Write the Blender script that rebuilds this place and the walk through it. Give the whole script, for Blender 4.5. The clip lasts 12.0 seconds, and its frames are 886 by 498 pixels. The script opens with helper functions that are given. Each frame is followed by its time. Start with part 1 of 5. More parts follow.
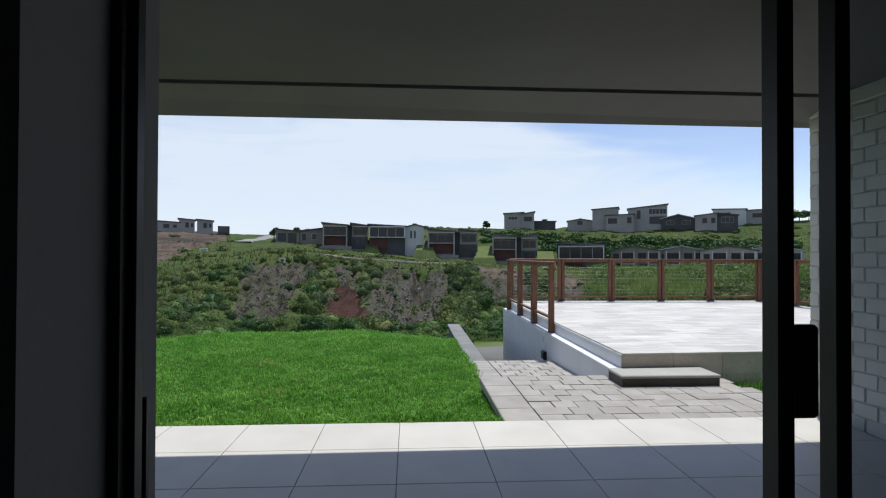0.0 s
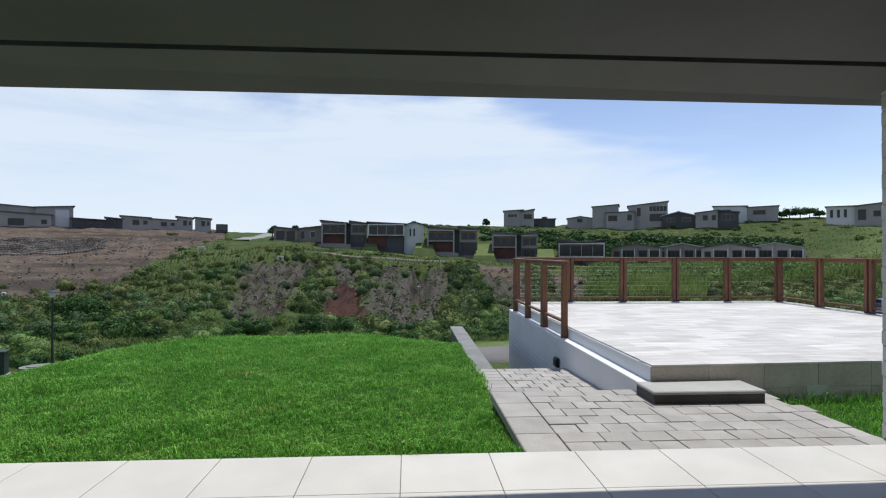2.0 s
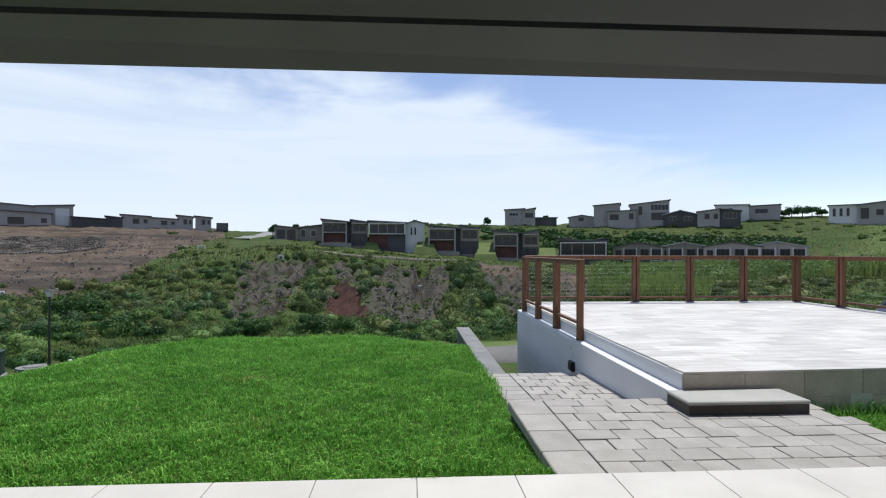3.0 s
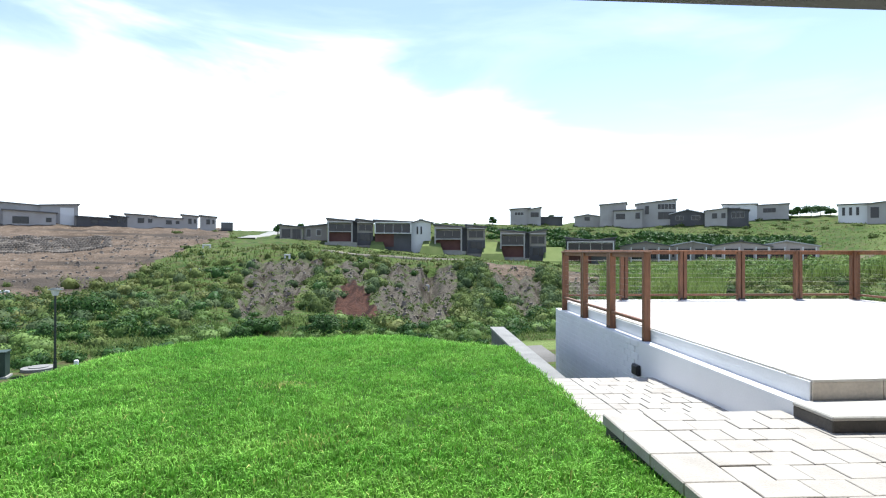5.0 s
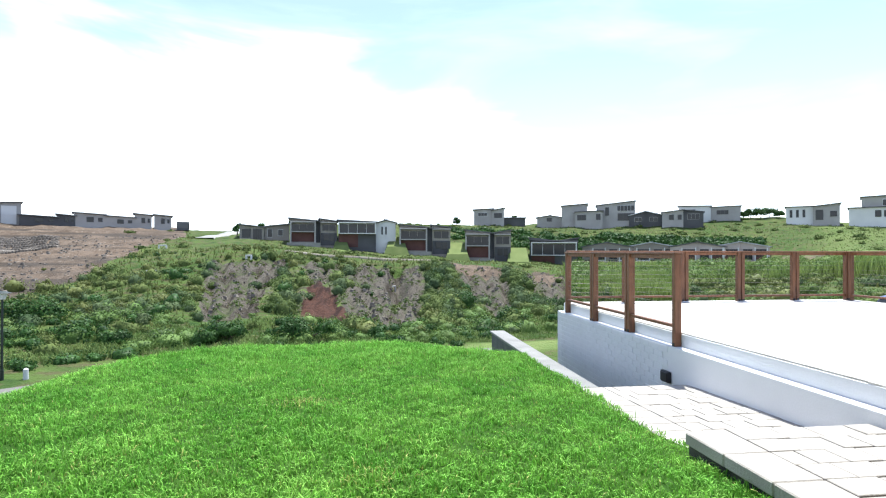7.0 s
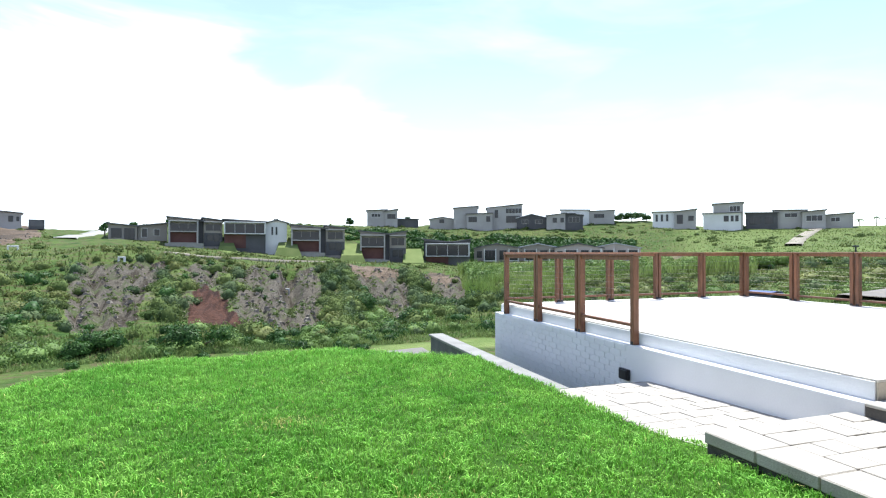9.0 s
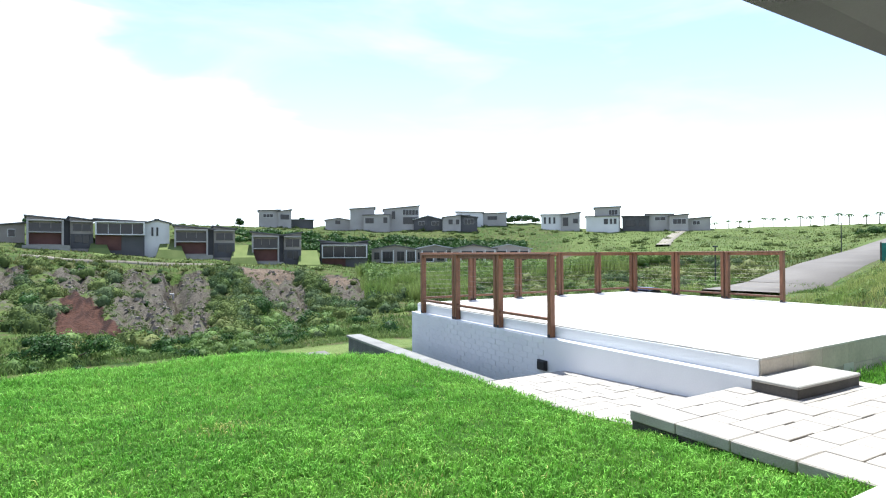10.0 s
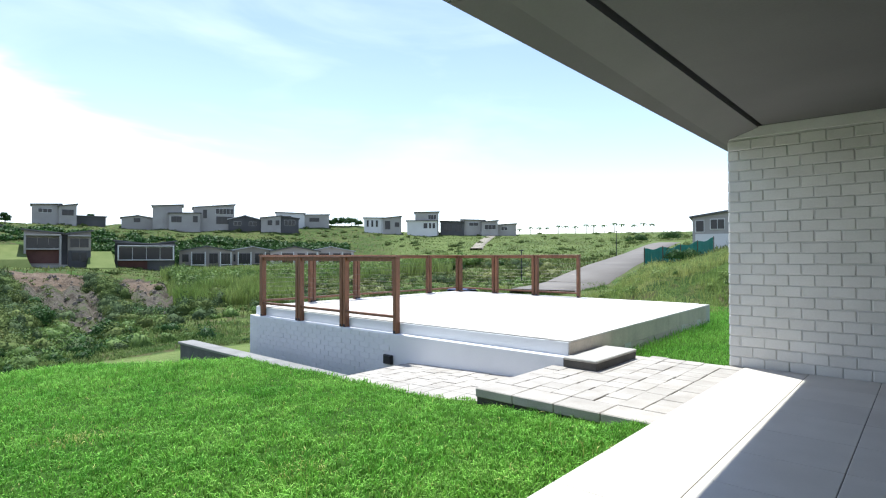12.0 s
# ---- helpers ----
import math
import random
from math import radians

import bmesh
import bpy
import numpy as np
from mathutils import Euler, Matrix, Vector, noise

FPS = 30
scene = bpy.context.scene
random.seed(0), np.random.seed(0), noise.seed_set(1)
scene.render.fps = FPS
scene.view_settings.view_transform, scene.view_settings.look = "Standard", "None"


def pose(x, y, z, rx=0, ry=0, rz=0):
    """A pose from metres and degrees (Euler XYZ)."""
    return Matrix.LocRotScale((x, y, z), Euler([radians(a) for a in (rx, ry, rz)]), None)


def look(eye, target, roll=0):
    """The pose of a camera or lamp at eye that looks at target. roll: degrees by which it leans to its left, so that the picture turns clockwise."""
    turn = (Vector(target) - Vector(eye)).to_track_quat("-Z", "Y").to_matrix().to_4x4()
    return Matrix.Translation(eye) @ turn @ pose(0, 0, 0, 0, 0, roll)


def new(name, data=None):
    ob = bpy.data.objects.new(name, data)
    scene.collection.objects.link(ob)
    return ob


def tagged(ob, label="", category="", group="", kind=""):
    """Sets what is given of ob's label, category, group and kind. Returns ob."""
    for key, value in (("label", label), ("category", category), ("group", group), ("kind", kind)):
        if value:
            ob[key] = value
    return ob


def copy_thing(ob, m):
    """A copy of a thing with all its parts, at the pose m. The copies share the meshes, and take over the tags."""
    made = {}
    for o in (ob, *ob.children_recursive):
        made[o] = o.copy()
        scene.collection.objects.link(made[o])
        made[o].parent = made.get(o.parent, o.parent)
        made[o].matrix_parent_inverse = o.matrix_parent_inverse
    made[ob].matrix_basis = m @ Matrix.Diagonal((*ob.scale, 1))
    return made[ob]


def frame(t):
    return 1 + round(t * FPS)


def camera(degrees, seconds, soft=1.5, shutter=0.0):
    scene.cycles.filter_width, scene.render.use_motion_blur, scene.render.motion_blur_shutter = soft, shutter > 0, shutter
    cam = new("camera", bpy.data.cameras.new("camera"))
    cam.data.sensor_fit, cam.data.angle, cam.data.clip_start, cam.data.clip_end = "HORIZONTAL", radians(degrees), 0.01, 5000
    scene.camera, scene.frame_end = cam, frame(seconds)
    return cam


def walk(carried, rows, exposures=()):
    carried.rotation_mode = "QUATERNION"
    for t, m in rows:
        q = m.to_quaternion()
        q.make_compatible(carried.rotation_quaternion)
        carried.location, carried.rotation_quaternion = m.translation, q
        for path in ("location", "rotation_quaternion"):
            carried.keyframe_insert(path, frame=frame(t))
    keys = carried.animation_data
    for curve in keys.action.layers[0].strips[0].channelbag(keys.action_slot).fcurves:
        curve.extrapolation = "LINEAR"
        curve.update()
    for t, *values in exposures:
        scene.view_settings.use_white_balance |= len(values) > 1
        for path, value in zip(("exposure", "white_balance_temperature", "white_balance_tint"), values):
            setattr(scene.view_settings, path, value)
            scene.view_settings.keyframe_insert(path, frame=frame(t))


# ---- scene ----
cam = camera(78.0, 12.0, soft=1.15)
PATH = [
    (0, (0.071, -4.479, 1.364), (0.194, -2.483, 1.386), 0.2),
    (0.5, (0.06, -4.362, 1.364), (0.183, -2.366, 1.383), 0.2),
    (1, (0.04, -4.177, 1.381), (0.163, -2.181, 1.397), 0.1),
    (1.5, (0.035, -3.979, 1.352), (0.162, -1.983, 1.366), 0.1),
    (2, (0.045, -3.758, 1.379), (0.171, -1.762, 1.393), 0.1),
    (2.5, (0.009, -3.535, 1.358), (0.134, -1.539, 1.37), 0.1),
    (3, (-0.049, -3.316, 1.364), (0.075, -1.32, 1.374), 0.1),
    (5, (-0.622, -2.495, 1.246), (-0.509, -0.498, 1.256), 0.1),
    (5.5, (-0.79, -2.296, 1.244), (-0.674, -0.299, 1.253), 0.1),
    (6, (-0.994, -2.16, 1.236), (-0.865, -0.164, 1.246), 0.1),
    (6.5, (-1.16, -2.062, 1.249), (-0.982, -0.07, 1.26), 0.0),
    (7, (-1.323, -1.908, 1.25), (-1.069, 0.076, 1.262), 0.1),
    (9, (-2.188, -1.424, 1.263), (-1.545, 0.47, 1.279), -0.0),
    (9.5, (-2.448, -1.428, 1.265), (-1.639, 0.401, 1.283), -0.1),
    (10, (-2.647, -1.408, 1.247), (-1.658, 0.33, 1.267), -0.3),
    (10.5, (-2.837, -1.47, 1.256), (-1.716, 0.186, 1.28), -0.2),
    (11, (-3.032, -1.49, 1.235), (-1.783, 0.073, 1.262), 0.0),
    (11.5, (-3.199, -1.529, 1.253), (-1.818, -0.083, 1.279), -0.1),
    (12, (-3.285, -1.583, 1.25), (-1.795, -0.25, 1.277), -0.1),
]
EXPOSURES = [(0, 0.03, 6250, 6), (1.5, 0.03, 6250, 6), (2.5, 0.05, 6250, 6), (3.2, 0.17, 6250, 6), (4.0, 0.6, 6300, 4), (4.8, 1.05, 6350, 4), (5.5, 1.22, 6350, 4), (7.2, 1.3, 6350, 4), (9.0, 1.3, 6350, 4), (10.5, 1.26, 6300, 4), (11.2, 1.17, 6270, 4), (12, 1.0, 6250, 4)]
walk(cam, [(t, look(eye, target, roll)) for t, eye, target, roll in PATH], EXPOSURES)

# ---- light ----
SUN_AZ, SUN_EL = radians(27), radians(68.3)
world = bpy.data.worlds.new("world")
scene.world = world
world.use_nodes = True
wn, wl = world.node_tree.nodes, world.node_tree.links
back = wn["Background"]
sky = wn.new("ShaderNodeTexSky")
sky.sky_type = "NISHITA"
sky.sun_disc = False
sky.sun_elevation = SUN_EL
sky.sun_rotation = SUN_AZ
sky.air_density = 0.85
sky.dust_density = 0.0
sky.ozone_density = 1.6
back.inputs[1].default_value = 0.116


def wmath(op, a, b=None, c=None):
    n = wn.new("ShaderNodeMath")
    n.operation = op
    for k, v in enumerate((a, b, c)):
        if v is None:
            continue
        if isinstance(v, (int, float)):
            n.inputs[k].default_value = v
        else:
            wl.new(v, n.inputs[k])
    return n.outputs[0]


# high thin cloud: a broad bank low down, thicker away from the sun's side, with torn edges
wtc = wn.new("ShaderNodeTexCoord")
wsep = wn.new("ShaderNodeSeparateXYZ")
wl.new(wtc.outputs["Generated"], wsep.inputs[0])
wmap = wn.new("ShaderNodeMapping")
wmap.inputs["Scale"].default_value = (1.6, 1.6, 6.0)
wmap.inputs["Rotation"].default_value = (0, radians(-14), 0)
wl.new(wtc.outputs["Generated"], wmap.inputs[0])
wnoise = wn.new("ShaderNodeTexNoise")
wnoise.inputs["Scale"].default_value = 1.3
wnoise.inputs["Detail"].default_value = 9
wnoise.inputs["Roughness"].default_value = 0.52
wnoise.inputs["Distortion"].default_value = 0.5
wl.new(wmap.outputs[0], wnoise.inputs["Vector"])
line = wmath("MINIMUM", wmath("MULTIPLY_ADD", wsep.outputs[0], -0.36, 0.29), 0.30)
gap = wmath("SUBTRACT", line, wsep.outputs[2])
wob = wmath("MULTIPLY_ADD", wnoise.outputs[0], 0.44, -0.20)
bank = wn.new("ShaderNodeMapRange")
bank.interpolation_type = "SMOOTHSTEP"
wl.new(wmath("ADD", gap, wob), bank.inputs["Value"])
bank.inputs["From Min"].default_value, bank.inputs["From Max"].default_value = -0.035, 0.085
veil = wn.new("ShaderNodeMapRange")
wl.new(wnoise.outputs[0], veil.inputs["Value"])
veil.inputs["From Min"].default_value, veil.inputs["From Max"].default_value = 0.47, 0.8
streak_map = wn.new("ShaderNodeMapping")
streak_map.inputs["Scale"].default_value = (1.5, 1.5, 13.0)
streak_map.inputs["Rotation"].default_value = (0, radians(-20), radians(8))
wl.new(wtc.outputs["Generated"], streak_map.inputs[0])
wisp = wn.new("ShaderNodeTexNoise")
wisp.inputs["Scale"].default_value = 1.7
wisp.inputs["Detail"].default_value = 10
wisp.inputs["Roughness"].default_value = 0.58
wisp.inputs["Distortion"].default_value = 0.9
wl.new(streak_map.outputs[0], wisp.inputs["Vector"])
torn = wn.new("ShaderNodeMapRange")
torn.inputs["From Min"].default_value, torn.inputs["From Max"].default_value = 0.34, 0.66
torn.inputs["To Min"].default_value, torn.inputs["To Max"].default_value = 0.74, 1.07
wl.new(wisp.outputs[0], torn.inputs["Value"])
cover = wmath("MINIMUM", wmath("MULTIPLY", wmath("MULTIPLY_ADD", bank.outputs[0], 0.88, wmath("MULTIPLY_ADD", veil.outputs[0], 0.42, 0.05)), torn.outputs[0]), 0.93)
wmix = wn.new("ShaderNodeMix")
wmix.data_type = "RGBA"
wl.new(cover, wmix.inputs["Factor"])
wtint = wn.new("ShaderNodeMix")
wtint.data_type = "RGBA"
wtint.blend_type = "MULTIPLY"
wtint.inputs["Factor"].default_value = 1.0
wtint.inputs["B"].default_value = (1.36, 1.14, 1.12, 1)
wl.new(sky.outputs[0], wtint.inputs["A"])
wl.new(wtint.outputs["Result"], wmix.inputs["A"])
wmix.inputs["B"].default_value = (6.5, 7.0, 7.9, 1)
wl.new(wmix.outputs["Result"], back.inputs[0])

sun = new("sun", bpy.data.lights.new("sun", "SUN"))
sun.data.energy = 4.2
sun.data.angle = radians(0.6)
sun.data.color = (1.0, 0.975, 0.94)
sun.matrix_world = look((100 * math.sin(SUN_AZ) * math.cos(SUN_EL), 100 * math.cos(SUN_AZ) * math.cos(SUN_EL), 100 * math.sin(SUN_EL)), (0, 0, 0))


# ---- materials ----
def surf(name, c1, c2, scale=3.0, rough=0.7, bump=0.15, bscale=40.0, rand=0.0, island=0.0, stain=0.25, metallic=0.0, trans=0.0, stretch=None, spec=0.5):
    """Two colours mixed by coarse and fine noise in world space, a fine relief, and a change of brightness from piece to piece."""
    m = bpy.data.materials.new(name)
    m.use_nodes = True
    n, l = m.node_tree.nodes, m.node_tree.links
    p = n["Principled BSDF"]
    geo = n.new("ShaderNodeNewGeometry")
    vec = geo.outputs["Position"]
    if stretch:
        mp = n.new("ShaderNodeMapping")
        mp.inputs["Scale"].default_value = stretch
        l.new(vec, mp.inputs[0])
        vec = mp.outputs[0]
    n1 = n.new("ShaderNodeTexNoise")
    n1.inputs["Scale"].default_value, n1.inputs["Detail"].default_value = scale, 5
    l.new(vec, n1.inputs["Vector"])
    n2 = n.new("ShaderNodeTexNoise")
    n2.inputs["Scale"].default_value, n2.inputs["Detail"].default_value = bscale, 4
    l.new(vec, n2.inputs["Vector"])
    mix = n.new("ShaderNodeMix")
    mix.data_type = "RGBA"
    ramp = n.new("ShaderNodeMapRange")
    ramp.inputs["From Min"].default_value, ramp.inputs["From Max"].default_value = 0.3, 0.7
    l.new(n1.outputs[0], ramp.inputs["Value"])
    l.new(ramp.outputs[0], mix.inputs["Factor"])
    mix.inputs["A"].default_value, mix.inputs["B"].default_value = (*c1, 1), (*c2, 1)
    hsv = n.new("ShaderNodeHueSaturation")
    l.new(mix.outputs["Result"], hsv.inputs["Color"])
    val = n.new("ShaderNodeMath")
    val.operation = "MULTIPLY_ADD"
    l.new(n2.outputs[0], val.inputs[0])
    val.inputs[1].default_value, val.inputs[2].default_value = stain * 2, 1 - stain
    last = val.outputs[0]
    for src, k in (("Object", rand), ("Island", island)):
        if k:
            if src == "Object":
                o = n.new("ShaderNodeObjectInfo").outputs["Random"]
            else:
                o = geo.outputs["Random Per Island"]
            a = n.new("ShaderNodeMath")
            a.operation = "MULTIPLY_ADD"
            l.new(o, a.inputs[0])
            a.inputs[1].default_value, a.inputs[2].default_value = 2 * k, 1 - k
            b = n.new("ShaderNodeMath")
            b.operation = "MULTIPLY"
            l.new(last, b.inputs[0])
            l.new(a.outputs[0], b.inputs[1])
            last = b.outputs[0]
    l.new(last, hsv.inputs["Value"])
    l.new(hsv.outputs[0], p.inputs["Base Color"])
    p.inputs["Roughness"].default_value = rough
    p.inputs["Metallic"].default_value = metallic
    p.inputs["Specular IOR Level"].default_value = spec
    if bump:
        bp = n.new("ShaderNodeBump")
        bp.inputs["Strength"].default_value, bp.inputs["Distance"].default_value = bump, 0.02
        l.new(n2.outputs[0], bp.inputs["Height"])
        l.new(bp.outputs[0], p.inputs["Normal"])
    if trans:
        t = n.new("ShaderNodeBsdfTranslucent")
        l.new(hsv.outputs[0], t.inputs[0])
        ms = n.new("ShaderNodeMixShader")
        ms.inputs[0].default_value = trans
        l.new(p.outputs[0], ms.inputs[1])
        l.new(t.outputs[0], ms.inputs[2])
        l.new(ms.outputs[0], n["Material Output"].inputs[0])
    return m


M_TILE = surf("pale porcelain tile", (0.55, 0.505, 0.45), (0.63, 0.585, 0.525), 2.0, 0.45, 0.03, 60, rand=0.03, stain=0.05)
M_GROUT = surf("grey grout", (0.16, 0.15, 0.14), (0.22, 0.21, 0.2), 8, 0.9, 0.2, 90)
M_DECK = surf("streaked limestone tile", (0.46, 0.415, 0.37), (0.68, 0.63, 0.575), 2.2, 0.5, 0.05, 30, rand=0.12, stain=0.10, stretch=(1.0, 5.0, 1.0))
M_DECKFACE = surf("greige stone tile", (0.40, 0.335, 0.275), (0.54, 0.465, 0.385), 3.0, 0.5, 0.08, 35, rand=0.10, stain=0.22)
M_PALE = surf("pale square tile", (0.5, 0.48, 0.43), (0.58, 0.56, 0.5), 4, 0.5, 0.05, 40, stain=0.08)
M_PAVER = surf("cast stone paver", (0.305, 0.275, 0.245), (0.395, 0.362, 0.328), 3.5, 0.85, 0.25, 70, rand=0.09, stain=0.16)
M_PAVEBED = surf("dark paver joint", (0.045, 0.042, 0.036), (0.08, 0.075, 0.066), 12, 0.95, 0.3, 80)
M_WHITE = surf("white painted plaster", (0.65, 0.645, 0.66), (0.72, 0.715, 0.73), 1.3, 0.75, 0.08, 60, stain=0.05)
M_BRICK = surf("white painted brick", (0.60, 0.59, 0.56), (0.68, 0.67, 0.64), 2.5, 0.7, 0.12, 55, rand=0.05, stain=0.07)
M_MORTAR = surf("painted mortar joint", (0.52, 0.515, 0.50), (0.60, 0.595, 0.58), 6, 0.85, 0.2, 90, stain=0.1)
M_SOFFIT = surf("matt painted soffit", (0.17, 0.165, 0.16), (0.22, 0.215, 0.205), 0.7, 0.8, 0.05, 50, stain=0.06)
# darker copy of the soffit: shade under the roof is put into the colour
M_CEILING = surf("matt grey shaded ceiling", (0.11, 0.107, 0.103), (0.145, 0.141, 0.136), 0.7, 0.8, 0.05, 50, stain=0.09)
M_PLASTER = surf("grey painted wall", (0.34, 0.34, 0.34), (0.4, 0.4, 0.4), 0.9, 0.8, 0.05, 70, stain=0.04)
M_FRAME = surf("charcoal aluminium", (0.018, 0.018, 0.02), (0.028, 0.028, 0.03), 5, 0.45, 0.02, 90, stain=0.1, metallic=0.3)
M_WOOD = surf("red-brown varnished timber", (0.12, 0.047, 0.021), (0.225, 0.094, 0.044), 6, 0.5, 0.15, 40, rand=0.2, stain=0.2, stretch=(4, 4, 0.6))
M_STEEL = surf("stainless cable", (0.22, 0.2, 0.18), (0.28, 0.26, 0.24), 9, 0.55, 0, 60, stain=0.05, metallic=0.9)
M_DARKSTONE = surf("dark slate cladding", (0.045, 0.045, 0.05), (0.09, 0.09, 0.1), 5, 0.7, 0.35, 40, stain=0.25)
M_COPING = surf("grey cement coping", (0.16, 0.155, 0.15), (0.23, 0.225, 0.215), 3, 0.85, 0.2, 60, stain=0.15)
M_STEP = surf("grey cast step", (0.34, 0.32, 0.29), (0.42, 0.40, 0.36), 3, 0.8, 0.2, 60, stain=0.12)
M_STEPBASE = surf("dark step riser", (0.05, 0.045, 0.04), (0.085, 0.075, 0.065), 4, 0.8, 0.2, 50)
M_BLADE = surf("lawn grass", (0.134, 0.345, 0.047), (0.266, 0.5, 0.091), 1.4, 0.7, 0, 16, island=0.5, stain=0.5, trans=0.25, spec=0.12)
M_STRAW = surf("dry lawn grass", (0.42, 0.46, 0.12), (0.58, 0.58, 0.2), 2.0, 0.6, 0, 6, island=0.4, stain=0.2, trans=0.25, spec=0.2)
M_TALL = surf("rank grass", (0.17, 0.265, 0.06), (0.42, 0.43, 0.16), 0.5, 0.6, 0, 3, island=0.35, stain=0.2, trans=0.35, spec=0.12)
M_WEED = surf("valley weeds", (0.11, 0.185, 0.05), (0.21, 0.265, 0.09), 0.35, 0.7, 0, 2, island=0.4, stain=0.3, trans=0.3, spec=0.12)
M_REED = surf("reeds", (0.15, 0.23, 0.055), (0.29, 0.35, 0.115), 0.2, 0.6, 0, 2, island=0.35, stain=0.2, trans=0.3, spec=0.12)
M_LAWNSOIL = surf("thatch under the lawn", (0.022, 0.06, 0.009), (0.045, 0.095, 0.015), 5, 0.95, 0.3, 60, spec=0.05)
M_BUSH = surf("scrub leaves", (0.062, 0.098, 0.03), (0.14, 0.172, 0.058), 0.22, 0.75, 0, 1.2, island=0.22, stain=0.25, trans=0.16, spec=0.05)
M_OLIVE = surf("olive scrub leaves", (0.092, 0.118, 0.034), (0.165, 0.178, 0.056), 0.22, 0.6, 0, 1.2, island=0.22, stain=0.25, trans=0.14, spec=0.12)
M_SAGE = surf("blue-green scrub leaves", (0.055, 0.09, 0.042), (0.12, 0.155, 0.072), 0.22, 0.75, 0, 1.2, island=0.2, stain=0.25, trans=0.16, spec=0.04)
M_FRESH = surf("fresh green scrub leaves", (0.08, 0.145, 0.034), (0.15, 0.22, 0.062), 0.3, 0.6, 0, 1.2, island=0.22, stain=0.25, trans=0.18, spec=0.12)
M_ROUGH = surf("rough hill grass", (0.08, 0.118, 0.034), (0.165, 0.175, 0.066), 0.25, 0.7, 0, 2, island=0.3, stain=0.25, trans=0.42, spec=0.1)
# paler copy of M_ROUGH: the far hill's brighter light is put into the colour
M_FAR = surf("hill grass paled as sunlit", (0.12, 0.17, 0.05), (0.215, 0.245, 0.09), 0.12, 0.7, 0, 2, island=0.3, stain=0.2, trans=0.2, spec=0.1)
M_MOWN = surf("mown bank grass", (0.105, 0.14, 0.045), (0.15, 0.18, 0.066), 0.5, 0.9, 0.3, 9, stain=0.2, spec=0.1)
M_SHRUB = surf("dark shrub leaves", (0.025, 0.065, 0.016), (0.05, 0.11, 0.025), 0.8, 0.5, 0, 5, island=0.4, stain=0.2, trans=0.2, spec=0.12)
M_BARK = surf("bark", (0.07, 0.05, 0.035), (0.13, 0.1, 0.07), 4, 0.9, 0.4, 30)
M_ROAD = surf("weathered asphalt road", (0.105, 0.097, 0.088), (0.155, 0.142, 0.13), 0.4, 0.9, 0.2, 8)
M_PALEROAD = surf("pale worn asphalt", (0.115, 0.10, 0.088), (0.155, 0.138, 0.123), 0.25, 0.9, 0.15, 6, stain=0.15)
M_KERB = surf("concrete", (0.22, 0.215, 0.2), (0.29, 0.28, 0.26), 1, 0.9, 0.2, 20)
M_SAND = surf("pale dirt track", (0.19, 0.165, 0.13), (0.26, 0.23, 0.185), 0.6, 0.95, 0.2, 8)
M_HGREY = surf("grey-beige house plaster", (0.24, 0.215, 0.195), (0.31, 0.285, 0.26), 0.3, 0.85, 0.05, 6, stain=0.08)
# paler than M_HGREY: distance haze on the ridge houses is put into the colour
M_HRIDGE = surf("light grey house plaster with haze", (0.30, 0.285, 0.275), (0.38, 0.365, 0.355), 0.3, 0.85, 0.05, 6, stain=0.08)
M_HPINK = surf("pinkish house plaster", (0.40, 0.34, 0.33), (0.48, 0.42, 0.41), 0.3, 0.8, 0.05, 6, stain=0.08)
M_HWHITE = surf("white house plaster", (0.58, 0.58, 0.58), (0.66, 0.66, 0.66), 0.3, 0.8, 0.05, 6, stain=0.06)
M_HDARK = surf("dark house wall", (0.055, 0.055, 0.06), (0.09, 0.09, 0.095), 0.3, 0.8, 0.05, 6, stain=0.1)
M_HBRICK = surf("red face brick", (0.078, 0.034, 0.029), (0.115, 0.05, 0.042), 0.8, 0.85, 0.2, 12, stain=0.2)
M_HROOF = surf("dark metal roof", (0.07, 0.07, 0.075), (0.11, 0.11, 0.115), 0.3, 0.5, 0.05, 6, stain=0.1)
M_HROOFL = surf("light metal roof", (0.36, 0.37, 0.39), (0.46, 0.47, 0.49), 0.3, 0.4, 0.05, 6, stain=0.1)
M_NET = surf("green shade net", (0.012, 0.13, 0.10), (0.02, 0.18, 0.14), 1, 0.7, 0.2, 14)
M_GREENBOX = surf("dark green steel", (0.012, 0.03, 0.022), (0.02, 0.045, 0.03), 4, 0.5, 0.05, 40)
M_POLE = surf("dark green painted pole", (0.012, 0.02, 0.017), (0.02, 0.03, 0.025), 6, 0.5, 0.05, 50)


def glass(name, colour, rough):
    m = bpy.data.materials.new(name)
    m.use_nodes = True
    p = m.node_tree.nodes["Principled BSDF"]
    p.inputs["Base Color"].default_value = (*colour, 1)
    p.inputs["Roughness"].default_value = rough
    p.inputs["IOR"].default_value = 1.45
    return m


M_GLASSFAR = glass("dark window glass", (0.02, 0.022, 0.026), 0.12)
M_GLASSFAR.node_tree.nodes["Principled BSDF"].inputs["Specular IOR Level"].default_value = 0.4
M_GLASS = glass("tinted door glass", (0.5, 0.56, 0.62), 0.0)
M_GLASS.node_tree.nodes["Principled BSDF"].inputs["Transmission Weight"].default_value = 1.0
M_GLASS.node_tree.nodes["Principled BSDF"].inputs["IOR"].default_value = 1.1


